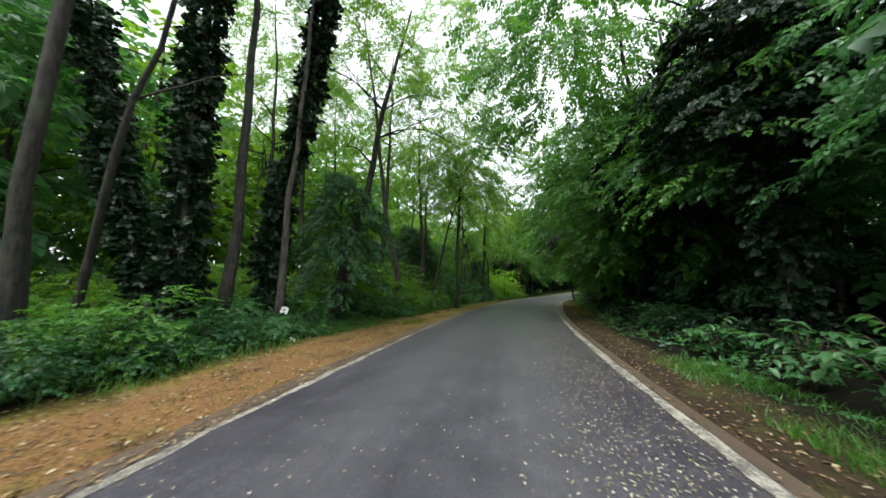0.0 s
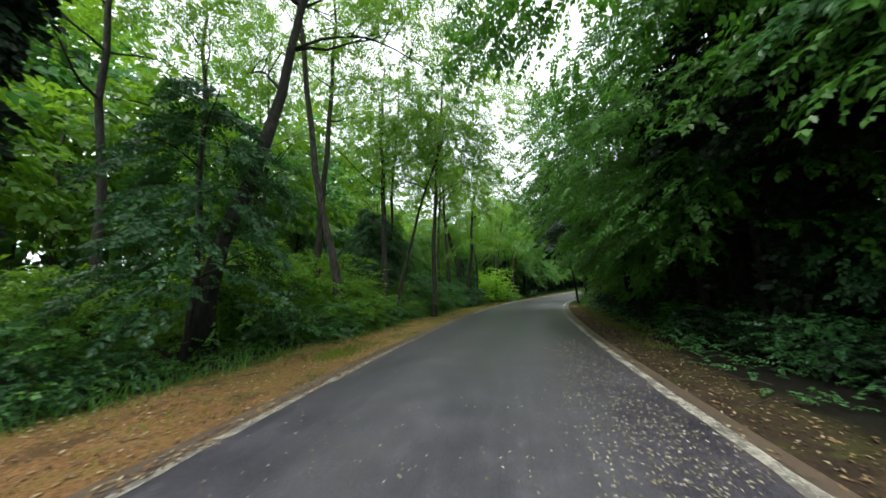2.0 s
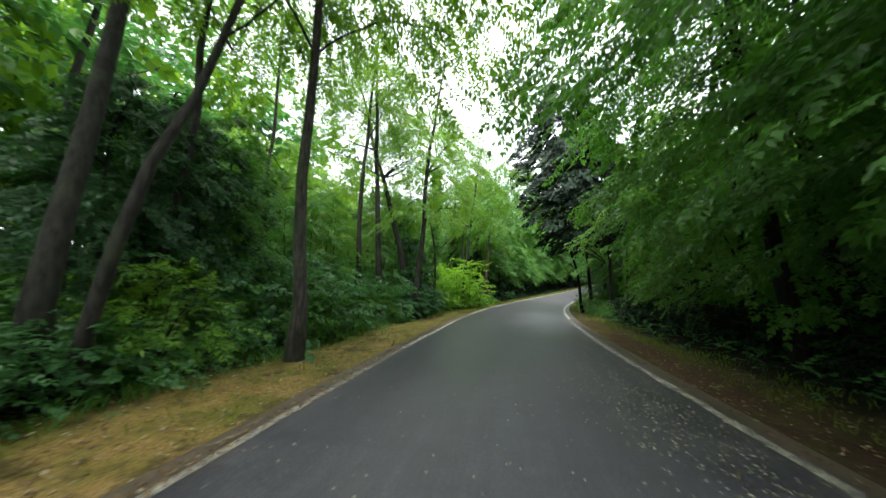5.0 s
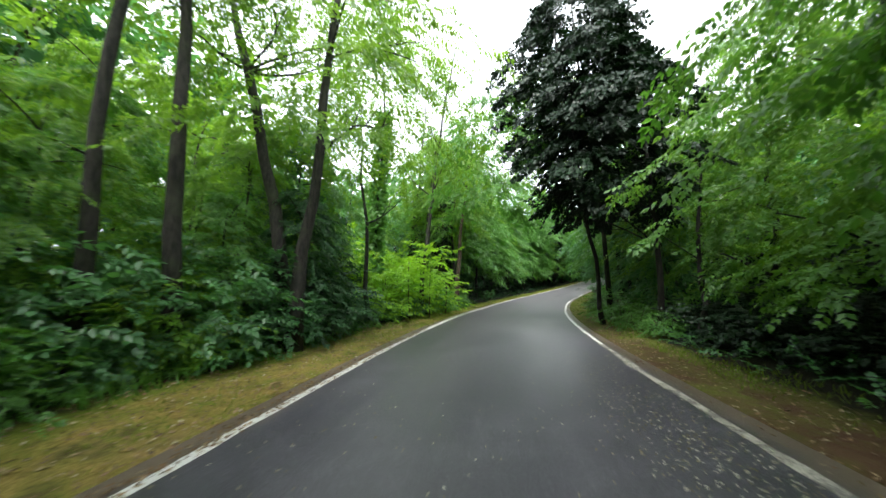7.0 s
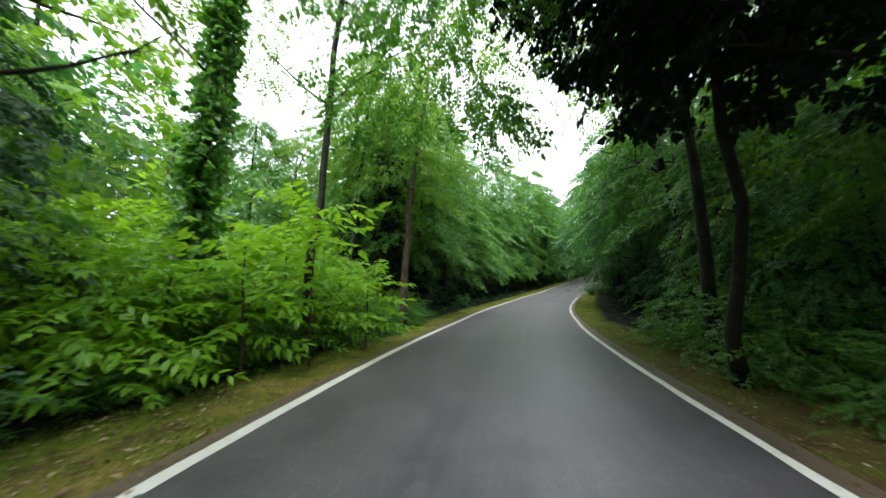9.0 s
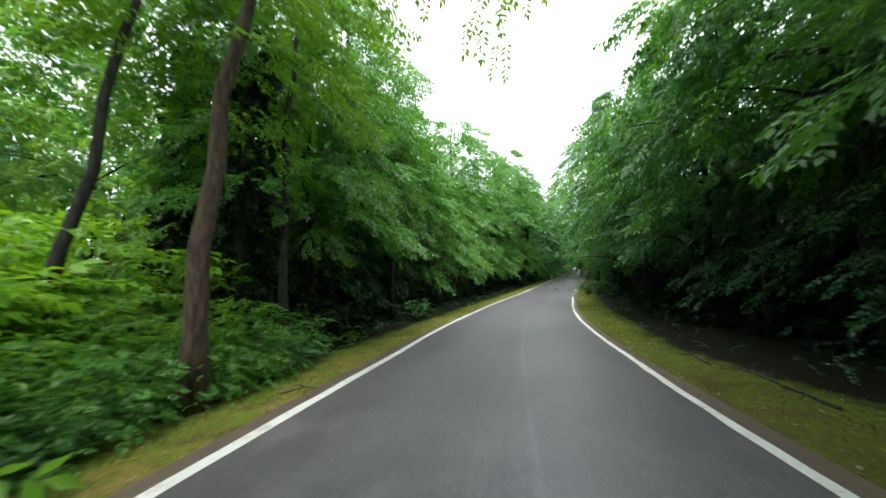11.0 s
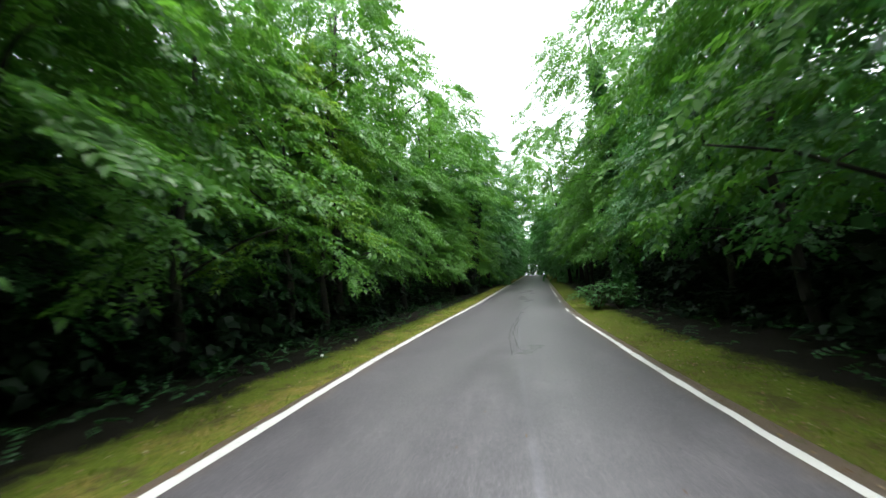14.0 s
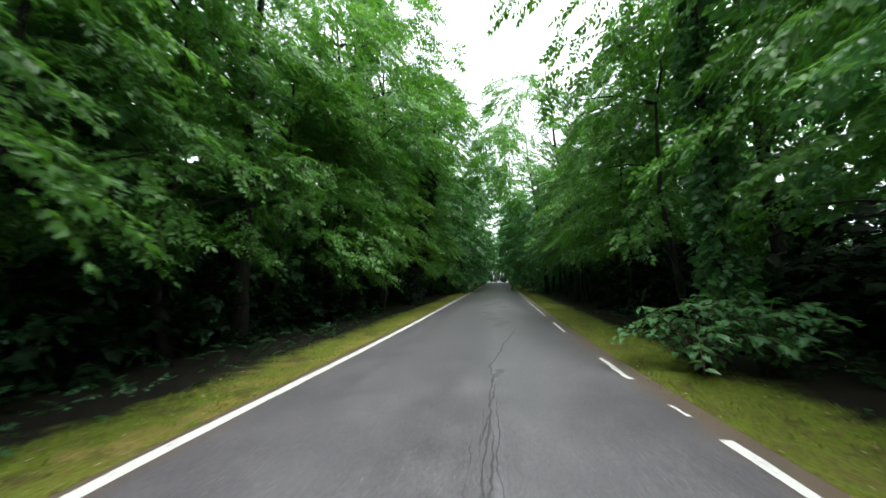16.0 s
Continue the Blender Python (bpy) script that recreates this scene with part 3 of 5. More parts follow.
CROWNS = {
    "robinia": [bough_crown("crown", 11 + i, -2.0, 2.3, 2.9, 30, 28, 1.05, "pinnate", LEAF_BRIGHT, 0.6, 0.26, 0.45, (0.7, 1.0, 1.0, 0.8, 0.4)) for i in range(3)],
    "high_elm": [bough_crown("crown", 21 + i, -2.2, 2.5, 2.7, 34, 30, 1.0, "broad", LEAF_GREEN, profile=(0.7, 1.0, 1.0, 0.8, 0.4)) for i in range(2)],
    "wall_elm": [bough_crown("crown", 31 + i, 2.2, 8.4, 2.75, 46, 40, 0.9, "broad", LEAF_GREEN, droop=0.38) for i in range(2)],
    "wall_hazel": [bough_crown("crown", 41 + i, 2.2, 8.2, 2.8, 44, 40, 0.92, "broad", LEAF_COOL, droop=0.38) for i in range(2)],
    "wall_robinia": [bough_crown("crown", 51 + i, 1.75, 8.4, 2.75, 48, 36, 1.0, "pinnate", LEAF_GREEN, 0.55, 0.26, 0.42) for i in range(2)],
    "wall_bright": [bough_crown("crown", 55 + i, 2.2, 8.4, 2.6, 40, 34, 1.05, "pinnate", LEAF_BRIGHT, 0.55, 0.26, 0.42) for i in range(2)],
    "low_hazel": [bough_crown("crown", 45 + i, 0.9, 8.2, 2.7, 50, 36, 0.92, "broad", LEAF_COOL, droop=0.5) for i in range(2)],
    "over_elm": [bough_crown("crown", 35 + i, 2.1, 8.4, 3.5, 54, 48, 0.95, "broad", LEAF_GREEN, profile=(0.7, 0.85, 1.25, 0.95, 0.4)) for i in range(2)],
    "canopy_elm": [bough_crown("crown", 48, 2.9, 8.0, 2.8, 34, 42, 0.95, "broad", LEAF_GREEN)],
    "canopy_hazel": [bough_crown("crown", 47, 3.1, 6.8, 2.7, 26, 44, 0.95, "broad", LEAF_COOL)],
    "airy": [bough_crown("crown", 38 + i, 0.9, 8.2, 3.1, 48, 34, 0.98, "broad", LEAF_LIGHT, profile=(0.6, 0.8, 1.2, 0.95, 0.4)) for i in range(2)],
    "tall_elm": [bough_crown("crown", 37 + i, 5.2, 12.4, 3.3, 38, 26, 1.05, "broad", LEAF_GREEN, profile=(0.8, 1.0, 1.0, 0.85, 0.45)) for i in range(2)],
    "shade": [bough_crown("crown", 65 + i, 1.5, 8.4, 3.0, 48, 36, 1.15, "broad", LEAF_SHADED) for i in range(2)],
    "dark": [bough_crown("crown", 61, -2.3, 2.4, 2.3, 46, 92, 0.95, "ivy", LEAF_IVY_SHADE, 0.85, 0.2, 0.5, (0.6, 0.9, 1.0, 0.9, 0.5))],
    # Bluish leaf on the deeper trees puts distance haze into their colour.
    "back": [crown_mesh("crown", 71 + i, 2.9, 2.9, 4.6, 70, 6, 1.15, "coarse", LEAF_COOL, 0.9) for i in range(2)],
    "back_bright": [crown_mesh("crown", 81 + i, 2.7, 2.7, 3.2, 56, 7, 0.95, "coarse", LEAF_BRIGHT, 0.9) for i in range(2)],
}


BOUGHED = ("wall_elm", "wall_hazel", "wall_robinia", "wall_bright", "low_hazel", "over_elm", "airy", "tall_elm", "canopy_hazel", "canopy_elm", "shade")


def tree(x, y, height, r0, lean=(0, 0), bark=None, crown=None, crown_z=0.75, crown_size=1.0, limbs=6, bare=0.45, ivy=0.0, crown_off=(0, 0), ivy_mat=None, arms=(),
         label="", category="tree", group="", seed=1, name="tree", reach=2.0, bend=0.06):
    """One tree at x, y: trunk, each limb, crown and ivy as parts."""
    rng = np.random.RandomState(seed)
    bark = bark or BARK_DARK
    z0 = ground_z(x, y)
    root = new(name)
    root.matrix_basis = pose(x, y, z0)
    tagged(root, label, category, group)
    n = 12
    f = np.linspace(0, 1, n)
    path = np.stack([lean[0] * f ** 1.15, lean[1] * f ** 1.15, -0.15 + (height + 0.15) * f], 1)
    w = np.cumsum(rng.normal(0, bend, (n, 2)), 0)
    path[:, :2] += w - w[0] * (1 - f)[:, None]
    path[0, :2] = 0
    rad = r0 * (1 - 0.78 * f)
    rad[0] *= 1.5
    rad[1] *= 1.1
    v, fc = tube(path, rad, 10, 0.05, rng)
    part("trunk", raw_mesh("trunk", v, fc, bark, True), root)
    for k in range(limbs):
        g = rng.uniform(bare, 0.92)
        i = int(g * (n - 1))
        a = path[i]
        ang = rng.uniform(0, 2 * math.pi)
        ln = reach * rng.uniform(0.6, 1.15) * (1.15 - 0.5 * g)
        b = a + np.array((math.cos(ang) * ln, math.sin(ang) * ln, ln * rng.uniform(0.35, 1.0)))
        q = bowed(a, b, 0.12 * ln * rng.uniform(-1, 1), 7, rng, 0.05)
        lr = rad[i] * rng.uniform(0.35, 0.55)
        v, fc = tube(q, np.linspace(lr, lr * 0.25, 7), 6)
        for _ in range(3):
            j = rng.randint(2, 6)
            tip = q[j] + rng.normal(0, 0.45, 3) * (1, 1, 0.6) + (0, 0, 0.2)
            v2, f2 = tube(bowed(q[j], tip, 0.05, 4, rng, 0.03), np.linspace(lr * 0.4, lr * 0.12, 4), 4)
            fc += [[m + len(v) for m in face] for face in f2]
            v += v2
        part("limb", raw_mesh("limb", v, fc, bark, True), root)
    for g, tip, sag in arms:
        i = int(g * (n - 1))
        q = bowed(path[i], path[i] + np.array(tip), sag, 10, rng, 0.05)
        lr = rad[i] * 0.36
        v, fc = tube(q, np.linspace(lr, lr * 0.3, 10), 7)
        for j in (4, 6, 8):
            t2 = q[j] + (rng.uniform(0.1, 0.5), rng.normal(0, 0.3), rng.uniform(0.3, 0.9))
            v2, f2 = tube(bowed(q[j], t2, 0.05, 5, rng, 0.03), np.linspace(lr * 0.45, lr * 0.15, 5), 5)
            fc += [[m + len(v) for m in face] for face in f2]
            v += v2
        part("limb", raw_mesh("limb", v, fc, bark, True), root, "long crooked overhanging limb")
    if crown:
        pool = CROWNS[crown]
        i = int(crown_z * (n - 1))
        foot = 4.9 * crown_size if crown in BOUGHED else 0.0
        part("crown", pool[seed % len(pool)], root, loc=(path[i][0] + crown_off[0], path[i][1] + crown_off[1], path[i][2] - foot), rz=rng.uniform(0, 360), sc=crown_size)
    if ivy:
        part("ivy", ivy_mesh("ivy", seed, path[: max(3, int(n * ivy))], r0 * 0.8, 0.02 + 0.5 * r0, int(150 * height * ivy), ivy_mat), root, "glossy ivy leaves")
    return root


def wall_tree(kind, seed, height, r0, bark, label, category="tree"):
    """A bushy roadside tree, leafy nearly to the ground, at the origin."""
    rng = np.random.RandomState(seed)
    root = tagged(new("tree"), label, category)
    f = np.linspace(0, 1, 10)
    path = np.stack([np.cumsum(rng.normal(0, 0.07, 10)), np.cumsum(rng.normal(0, 0.07, 10)), -0.2 + height * 0.9 * f], 1)
    path[0, :2] = 0
    v, fc = tube(path, r0 * (1.25 - f), 9, 0.05, rng)
    part("trunk", raw_mesh("trunk", v, fc, bark, True), root)
    for k in range(7):
        i = rng.randint(2, 9)
        ang = k * 2.4 + rng.uniform(-0.4, 0.4)
        ln = rng.uniform(1.2, 2.1)
        b = path[i] + (math.cos(ang) * ln, math.sin(ang) * ln, ln * rng.uniform(0.0, 0.6))
        v, fc = tube(bowed(path[i], b, 0.15, 6, rng, 0.04), np.linspace(r0 * 0.45, 0.012, 6), 5)
        part("limb", raw_mesh("limb", v, fc, bark, True), root)
    pool = CROWNS[kind]
    far_back = kind.startswith("back")
    part("crown", pool[seed % len(pool)], root, loc=(path[5][0], path[5][1], height * 0.53 if far_back else 0.0), sc=1.0 if kind == "tall_elm" else height / 8.6)
    return root


def shrub(seed, rx, rz, clusters, per, size, kind, mat, label, stems=5, category="shrub"):
    rng = np.random.RandomState(seed)
    root = tagged(new("shrub"), label, category)
    for k in range(stems):
        a = rng.uniform(0, 6.28)
        tip = (math.cos(a) * rx * 0.6, math.sin(a) * rx * 0.6, rz * rng.uniform(0.8, 1.3))
        v, fc = tube(bowed((0.04 * math.cos(a), 0.04 * math.sin(a), -0.1), tip, 0.1, 6, rng, 0.02), np.linspace(0.018, 0.005, 6), 5)
        part("stem", raw_mesh("stem", v, fc, BARK_BROWN, True), root)
    me = crown_mesh("leaves", seed, rx, rx, rz, clusters, per, size, kind, mat, 0.42, low=-0.25, shell=0.35, droop=0.1)
    part("leaves", me, root, loc=(0, 0, rz * 0.45))
    return root


def put(ob, x, y, rz, sc, group="", label="", sink=0.0):
    c = copy_thing(ob, pose(x, y, ground_z(x, y) - sink, 0, 0, rz) @ Matrix.Diagonal((sc, sc, sc, 1)))
    return tagged(c, label=label, group=group)


def drop(ob):
    for o in (*ob.children_recursive, ob):
        bpy.data.objects.remove(o)


# ---- trees that stand alone, mostly in the open wood on the left ----
TALL = "tall slender robinia with bare trunk and light feathery crown"
IVYT = "ivy-clad tree trunk standing among undergrowth"
tree(-6.0, 3.0, 13.5, 0.11, (0.7, 0.2), BARK_DARK, "robinia", crown_z=0.92, bare=0.75, label="tall bare grey-brown trunk with high light crown", seed=1)
tree(-6.4, 5.0, 10.5, 0.13, (-3.6, -0.2), BARK_DARK, None, bare=0.7, ivy=0.75, label="leaning dark trunk wrapped in ivy", seed=2)
tree(-7.3, 4.4, 9, 0.075, (3.9, -1.2), BARK_DARK, "robinia", crown_size=0.6, crown_z=0.95, limbs=4, label="thin dark leaning tree with forked limbs", seed=3)
tree(-5.75, 4.9, 11, 0.16, (-0.2, 0.2), BARK_DARK, None, bare=0.7, ivy=0.85, label=IVYT, seed=4)
# Dark bark on this trunk puts its backlit silhouette into colour.
tree(-5.5, 5.45, 13.5, 0.12, (0.2, 0.3), BARK_DARK, "robinia", crown_z=0.92, bare=0.75, label=TALL, seed=5)
tree(-5.35, 6.5, 11, 0.12, (1.1, 0.3), BARK_DARK, None, bare=0.7, ivy=0.85, label=IVYT, seed=6)
tree(-4.85, 6.3, 12, 0.085, (0.55, 0.3), BARK_GREY, "robinia", crown_z=0.92, bare=0.75, limbs=4, label="slender pale grey trunk at the wood's edge", seed=7)
tree(-4.93, 9.26, 12, 0.165, (1.86, 1.2), BARK_SHADE, "robinia", crown_z=0.92, label="dark leaning robinia with crooked overhanging limbs", seed=8, reach=3.0, crown_off=(1.5, 1.0), crown_size=0.9, limbs=6, bare=0.6, arms=((0.56, (3.0, 0.6, -0.3), 0.5), (0.64, (2.2, 1.2, 0.8), 0.3), (0.5, (-1.6, 0.8, 1.2), 0.2)))
tree(-3.75, 12.36, 12, 0.12, (-1.6, -1.7), BARK_GREY, "robinia", crown_z=0.9, bare=0.65, label=TALL, seed=9)
tree(-5.0, 13.0, 12, 0.12, (0.3, 0.0), BARK_DARK, "robinia", label=TALL, seed=10, crown_off=(2.2, 0.5), crown_size=1.15)
tree(-3.49, 15.0, 11, 0.12, (-1.0, 2.0), BARK_DARK, "robinia", label=TALL, seed=11, crown_off=(2.0, 0), crown_z=0.7, crown_size=1.1)
tree(-3.3, 15.1, 9, 0.07, (2.1, 0.9), BARK_DARK, "robinia", crown_size=0.8, label="thin dark leaning tree with forked limbs", seed=12)
tree(-4.2, 16.6, 11, 0.08, (0.2, 0.3), BARK_DARK, "robinia", crown_size=0.9, label=TALL, seed=13)
tree(-2.21, 17.1, 11, 0.105, (0.9, -0.9), BARK_GREY, "robinia", label="roadside robinia with crooked branch over the verge", seed=14, reach=3.0, crown_off=(1.6, 0.5), crown_z=0.78, crown_size=1.1, arms=((0.5, (2.2, 0.1, 0.25), 0.45), (0.62, (1.6, 0.6, 1.2), 0.1)))
tree(-2.75, 21.6, 11, 0.09, (0.4, 0.4), BARK_DARK, "robinia", label=TALL, seed=15, crown_size=0.6)
tree(-2.1, 22.1, 10.5, 0.115, (-0.1, 0.1), BARK_DARK, "robinia", label="dark straight trunk at the wood's edge", seed=16, bare=0.6, crown_size=0.6)
# Dark bark on these two robinias stands in for their backlit shade.
tree(-1.3, 23.7, 10, 0.14, (-3.0, 0.3), BARK_DARK, "robinia", crown_z=0.68, crown_size=1.1, crown_off=(0.6, 0.2), label="leaning robinia trunk, its backlit shade put into dark bark", seed=18)
tree(-1.2, 23.5, 10, 0.12, (0.8, 0.3), BARK_DARK, "robinia", label="upright robinia with long overhanging limb", seed=19, reach=3.0, arms=((0.55, (1.8, 0.4, 0.9), 0.1), (0.4, (1.1, 0.3, 0.6), 0.15)), crown_size=1.0, crown_z=0.62, crown_off=(0.2, 0.3))
tree(-0.66, 26.8, 6.4, 0.07, (-0.5, 0.1), BARK_SHADE, None, limbs=3, bare=0.4, label="thin dead tree with forked bare top", seed=20, reach=1.2)
tree(-1.23, 29.8, 11, 0.09, (0.0, 0.1), BARK_DARK, "robinia", crown_z=0.9, ivy=0.8, ivy_mat=LEAF_GREEN, label="slim trunk clothed in green creeper", seed=21)
tree(1.4, 36.3, 6.4, 0.26, (0.1, 0.0), BARK_DARK, None, limbs=0, ivy=1.0, label="broken stump wrapped in dark ivy", seed=28)
tree(0.3, 33.9, 10.5, 0.08, (0.6, 0.2), BARK_DARK, "robinia", crown_z=0.72, crown_size=0.95, crown_off=(0.5, 0), label=TALL, seed=32)
tree(-0.2, 36.8, 12.5, 0.13, (0.2, 0.2), BARK_GREY, "high_elm", crown_z=0.62, crown_size=0.9, ivy=0.6, label=IVYT, seed=22)
tree(6.3, 27.6, 7.5, 0.07, (-2.0, -2.6), BARK_SHADE, "dark", crown_z=0.73, crown_size=0.98, crown_off=(0.6, -0.2), label="tree smothered in dark ivy beside the bend", seed=23)
tree(7.2, 28.7, 11, 0.09, (-0.9, -1.2), BARK_SHADE, "dark", crown_z=0.8, crown_size=1.1, crown_off=(-0.6, -0.8), label="tall ivy-smothered tree beside the bend", seed=36)
tree(0.6, 30.2, 10, 0.09, (1.4, -1.6), BARK_DARK, "high_elm", crown_z=0.56, crown_size=0.8, crown_off=(1.8, -1.4), label="slim robinia arching out over the road", seed=35, arms=((0.5, (2.0, 0.0, 1.6), 0.2),))
tree(2.15, 33.6, 10, 0.115, (0.9, 0.1), BARK_BROWN, "wall_bright", crown_z=0.7, crown_size=0.9, crown_off=(-0.9, 0.3), label="leaning brown trunk with rough bark on the verge", seed=24, bare=0.6)
tree(2.2, 36.2, 11, 0.09, (0.4, 0.2), BARK_DARK, "wall_robinia", crown_z=0.62, crown_size=1.0, label="slim tree with hanging feathery foliage", seed=25, bare=0.25)
tree(18.4, 49.0, 12, 0.10, (0.2, 0.2), BARK_DARK, "high_elm", crown_z=0.75, crown_size=1.15, ivy=0.85, ivy_mat=LEAF_COOL, label=IVYT, seed=26)
tree(17.4, 61.2, 13, 0.2, (1.4, -0.4), BARK_DARK, "wall_hazel", crown_z=0.66, crown_size=1.25, ivy=0.6, label="dark ivy-laden tree leaning over the road", seed=27)
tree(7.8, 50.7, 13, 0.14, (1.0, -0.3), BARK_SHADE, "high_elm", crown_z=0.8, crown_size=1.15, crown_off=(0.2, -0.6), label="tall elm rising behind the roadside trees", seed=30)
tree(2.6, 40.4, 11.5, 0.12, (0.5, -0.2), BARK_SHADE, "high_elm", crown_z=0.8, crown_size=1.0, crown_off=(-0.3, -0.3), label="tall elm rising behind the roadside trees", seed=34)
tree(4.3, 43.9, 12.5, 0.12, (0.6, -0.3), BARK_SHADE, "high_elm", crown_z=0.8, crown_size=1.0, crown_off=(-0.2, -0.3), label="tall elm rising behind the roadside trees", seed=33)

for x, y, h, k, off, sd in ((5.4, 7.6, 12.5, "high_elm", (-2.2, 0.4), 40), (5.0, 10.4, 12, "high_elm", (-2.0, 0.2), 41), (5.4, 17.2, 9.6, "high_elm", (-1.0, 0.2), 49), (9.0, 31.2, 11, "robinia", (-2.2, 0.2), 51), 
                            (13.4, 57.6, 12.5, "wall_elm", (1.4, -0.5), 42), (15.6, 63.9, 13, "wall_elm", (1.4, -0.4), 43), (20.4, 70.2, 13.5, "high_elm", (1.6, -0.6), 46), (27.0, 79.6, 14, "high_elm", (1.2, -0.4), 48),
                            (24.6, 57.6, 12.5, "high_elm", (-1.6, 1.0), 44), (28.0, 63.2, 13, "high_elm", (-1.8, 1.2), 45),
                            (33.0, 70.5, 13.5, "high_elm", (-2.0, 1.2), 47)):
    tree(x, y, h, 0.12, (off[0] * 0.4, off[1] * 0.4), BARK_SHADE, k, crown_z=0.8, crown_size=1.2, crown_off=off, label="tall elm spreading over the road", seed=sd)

# Ivy-clad trees; some near-black crowns also stand in for the shaded hollow.
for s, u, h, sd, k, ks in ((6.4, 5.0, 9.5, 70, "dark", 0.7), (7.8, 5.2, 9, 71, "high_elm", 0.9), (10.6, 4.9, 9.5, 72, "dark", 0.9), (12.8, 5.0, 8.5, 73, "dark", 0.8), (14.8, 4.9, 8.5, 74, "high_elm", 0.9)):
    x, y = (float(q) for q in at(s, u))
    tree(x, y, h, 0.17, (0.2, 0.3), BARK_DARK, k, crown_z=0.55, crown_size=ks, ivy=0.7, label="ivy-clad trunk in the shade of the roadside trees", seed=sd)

for x, y, h, r, sd in ((-7.6, 9.5, 11, 0.10, 60), (-8.4, 12.4, 12, 0.12, 61), (-7.8, 18.0, 12, 0.11, 63),
                       (-6.4, 22.6, 11.5, 0.10, 65), (-8.8, 15.0, 12.5, 0.1, 69)):
    tree(x, y, h, r, (0.5 * math.sin(sd), 0.5 * math.cos(sd)), BARK_DARK, "robinia", crown_z=0.88, crown_size=0.9, label=TALL, seed=sd)

for x, y, h, r, lx, ly, sd in ((6.6, 24.4, 5.0, 0.06, 0.6, 0.3, 91), (6.9, 26.0, 6.0, 0.085, -0.9, -0.6, 92)):
    tree(x, y, h, r, (lx, ly), BARK_SHADE, None, limbs=5, bare=0.35, reach=1.8, label="dark leaning hazel stem under light foliage", seed=sd)

# ---- leafy walls of trees along both sides ----
proto = {
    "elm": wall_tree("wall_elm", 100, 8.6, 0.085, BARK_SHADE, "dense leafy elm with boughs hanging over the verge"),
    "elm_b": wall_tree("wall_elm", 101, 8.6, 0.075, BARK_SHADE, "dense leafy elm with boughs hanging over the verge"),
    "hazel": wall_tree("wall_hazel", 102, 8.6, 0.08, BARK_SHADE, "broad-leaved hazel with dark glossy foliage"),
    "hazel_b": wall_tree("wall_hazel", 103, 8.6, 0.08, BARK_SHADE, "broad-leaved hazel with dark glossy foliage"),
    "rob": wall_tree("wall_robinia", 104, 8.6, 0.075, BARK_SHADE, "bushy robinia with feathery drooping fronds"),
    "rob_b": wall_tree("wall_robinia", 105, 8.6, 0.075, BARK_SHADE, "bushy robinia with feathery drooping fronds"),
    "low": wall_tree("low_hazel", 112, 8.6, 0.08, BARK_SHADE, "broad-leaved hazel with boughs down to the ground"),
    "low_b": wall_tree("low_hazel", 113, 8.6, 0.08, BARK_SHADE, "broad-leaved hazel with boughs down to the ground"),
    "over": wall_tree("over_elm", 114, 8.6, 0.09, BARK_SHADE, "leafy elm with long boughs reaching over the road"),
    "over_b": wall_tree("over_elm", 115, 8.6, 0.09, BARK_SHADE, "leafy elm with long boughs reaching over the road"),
    "shade": wall_tree("shade", 116, 8.6, 0.09, BARK_SHADE, "bushy tree with the wood's shade put into its leaf colour"),
    "shade_b": wall_tree("shade", 117, 8.6, 0.09, BARK_SHADE, "bushy tree with the wood's shade put into its leaf colour"),
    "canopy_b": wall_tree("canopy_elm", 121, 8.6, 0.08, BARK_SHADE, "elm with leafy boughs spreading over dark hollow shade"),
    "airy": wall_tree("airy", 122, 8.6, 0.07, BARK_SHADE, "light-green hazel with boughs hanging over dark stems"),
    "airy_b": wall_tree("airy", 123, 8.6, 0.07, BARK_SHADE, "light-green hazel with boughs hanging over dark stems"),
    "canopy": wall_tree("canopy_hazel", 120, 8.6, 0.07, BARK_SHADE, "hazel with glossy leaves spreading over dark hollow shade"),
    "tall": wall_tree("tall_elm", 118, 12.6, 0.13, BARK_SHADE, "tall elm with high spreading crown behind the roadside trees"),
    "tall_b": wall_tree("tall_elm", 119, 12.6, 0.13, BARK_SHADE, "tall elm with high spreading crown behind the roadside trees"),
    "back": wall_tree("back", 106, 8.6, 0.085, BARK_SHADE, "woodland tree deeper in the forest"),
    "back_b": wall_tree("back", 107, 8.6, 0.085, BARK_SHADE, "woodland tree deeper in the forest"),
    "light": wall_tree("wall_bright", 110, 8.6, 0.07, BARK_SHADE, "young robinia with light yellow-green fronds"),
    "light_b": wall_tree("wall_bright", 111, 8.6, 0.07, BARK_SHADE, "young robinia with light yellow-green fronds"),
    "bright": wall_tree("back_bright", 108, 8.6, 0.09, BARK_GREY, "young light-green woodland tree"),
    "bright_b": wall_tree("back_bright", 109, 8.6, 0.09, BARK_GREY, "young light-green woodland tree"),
}
rng = np.random.RandomState(77)


def row(kinds, s0, s1, gap, u, du, h0, h1, group):
    s = s0
    while s < s1:
        k = kinds[rng.randint(len(kinds))]
        x, y = at(s + rng.uniform(-0.4, 0.4), u + rng.uniform(-du, du))
        s += gap * rng.uniform(0.8, 1.2)
        if math.hypot(x - 18.4, y - 49.0) < 1.2 or math.hypot(x - 1.95, y - 33.5) < 1.3:
            continue
        put(proto[k], float(x), float(y), rng.uniform(0, 360), rng.uniform(h0, h1) / (12.6 if k.startswith("tall") else 8.6), group)


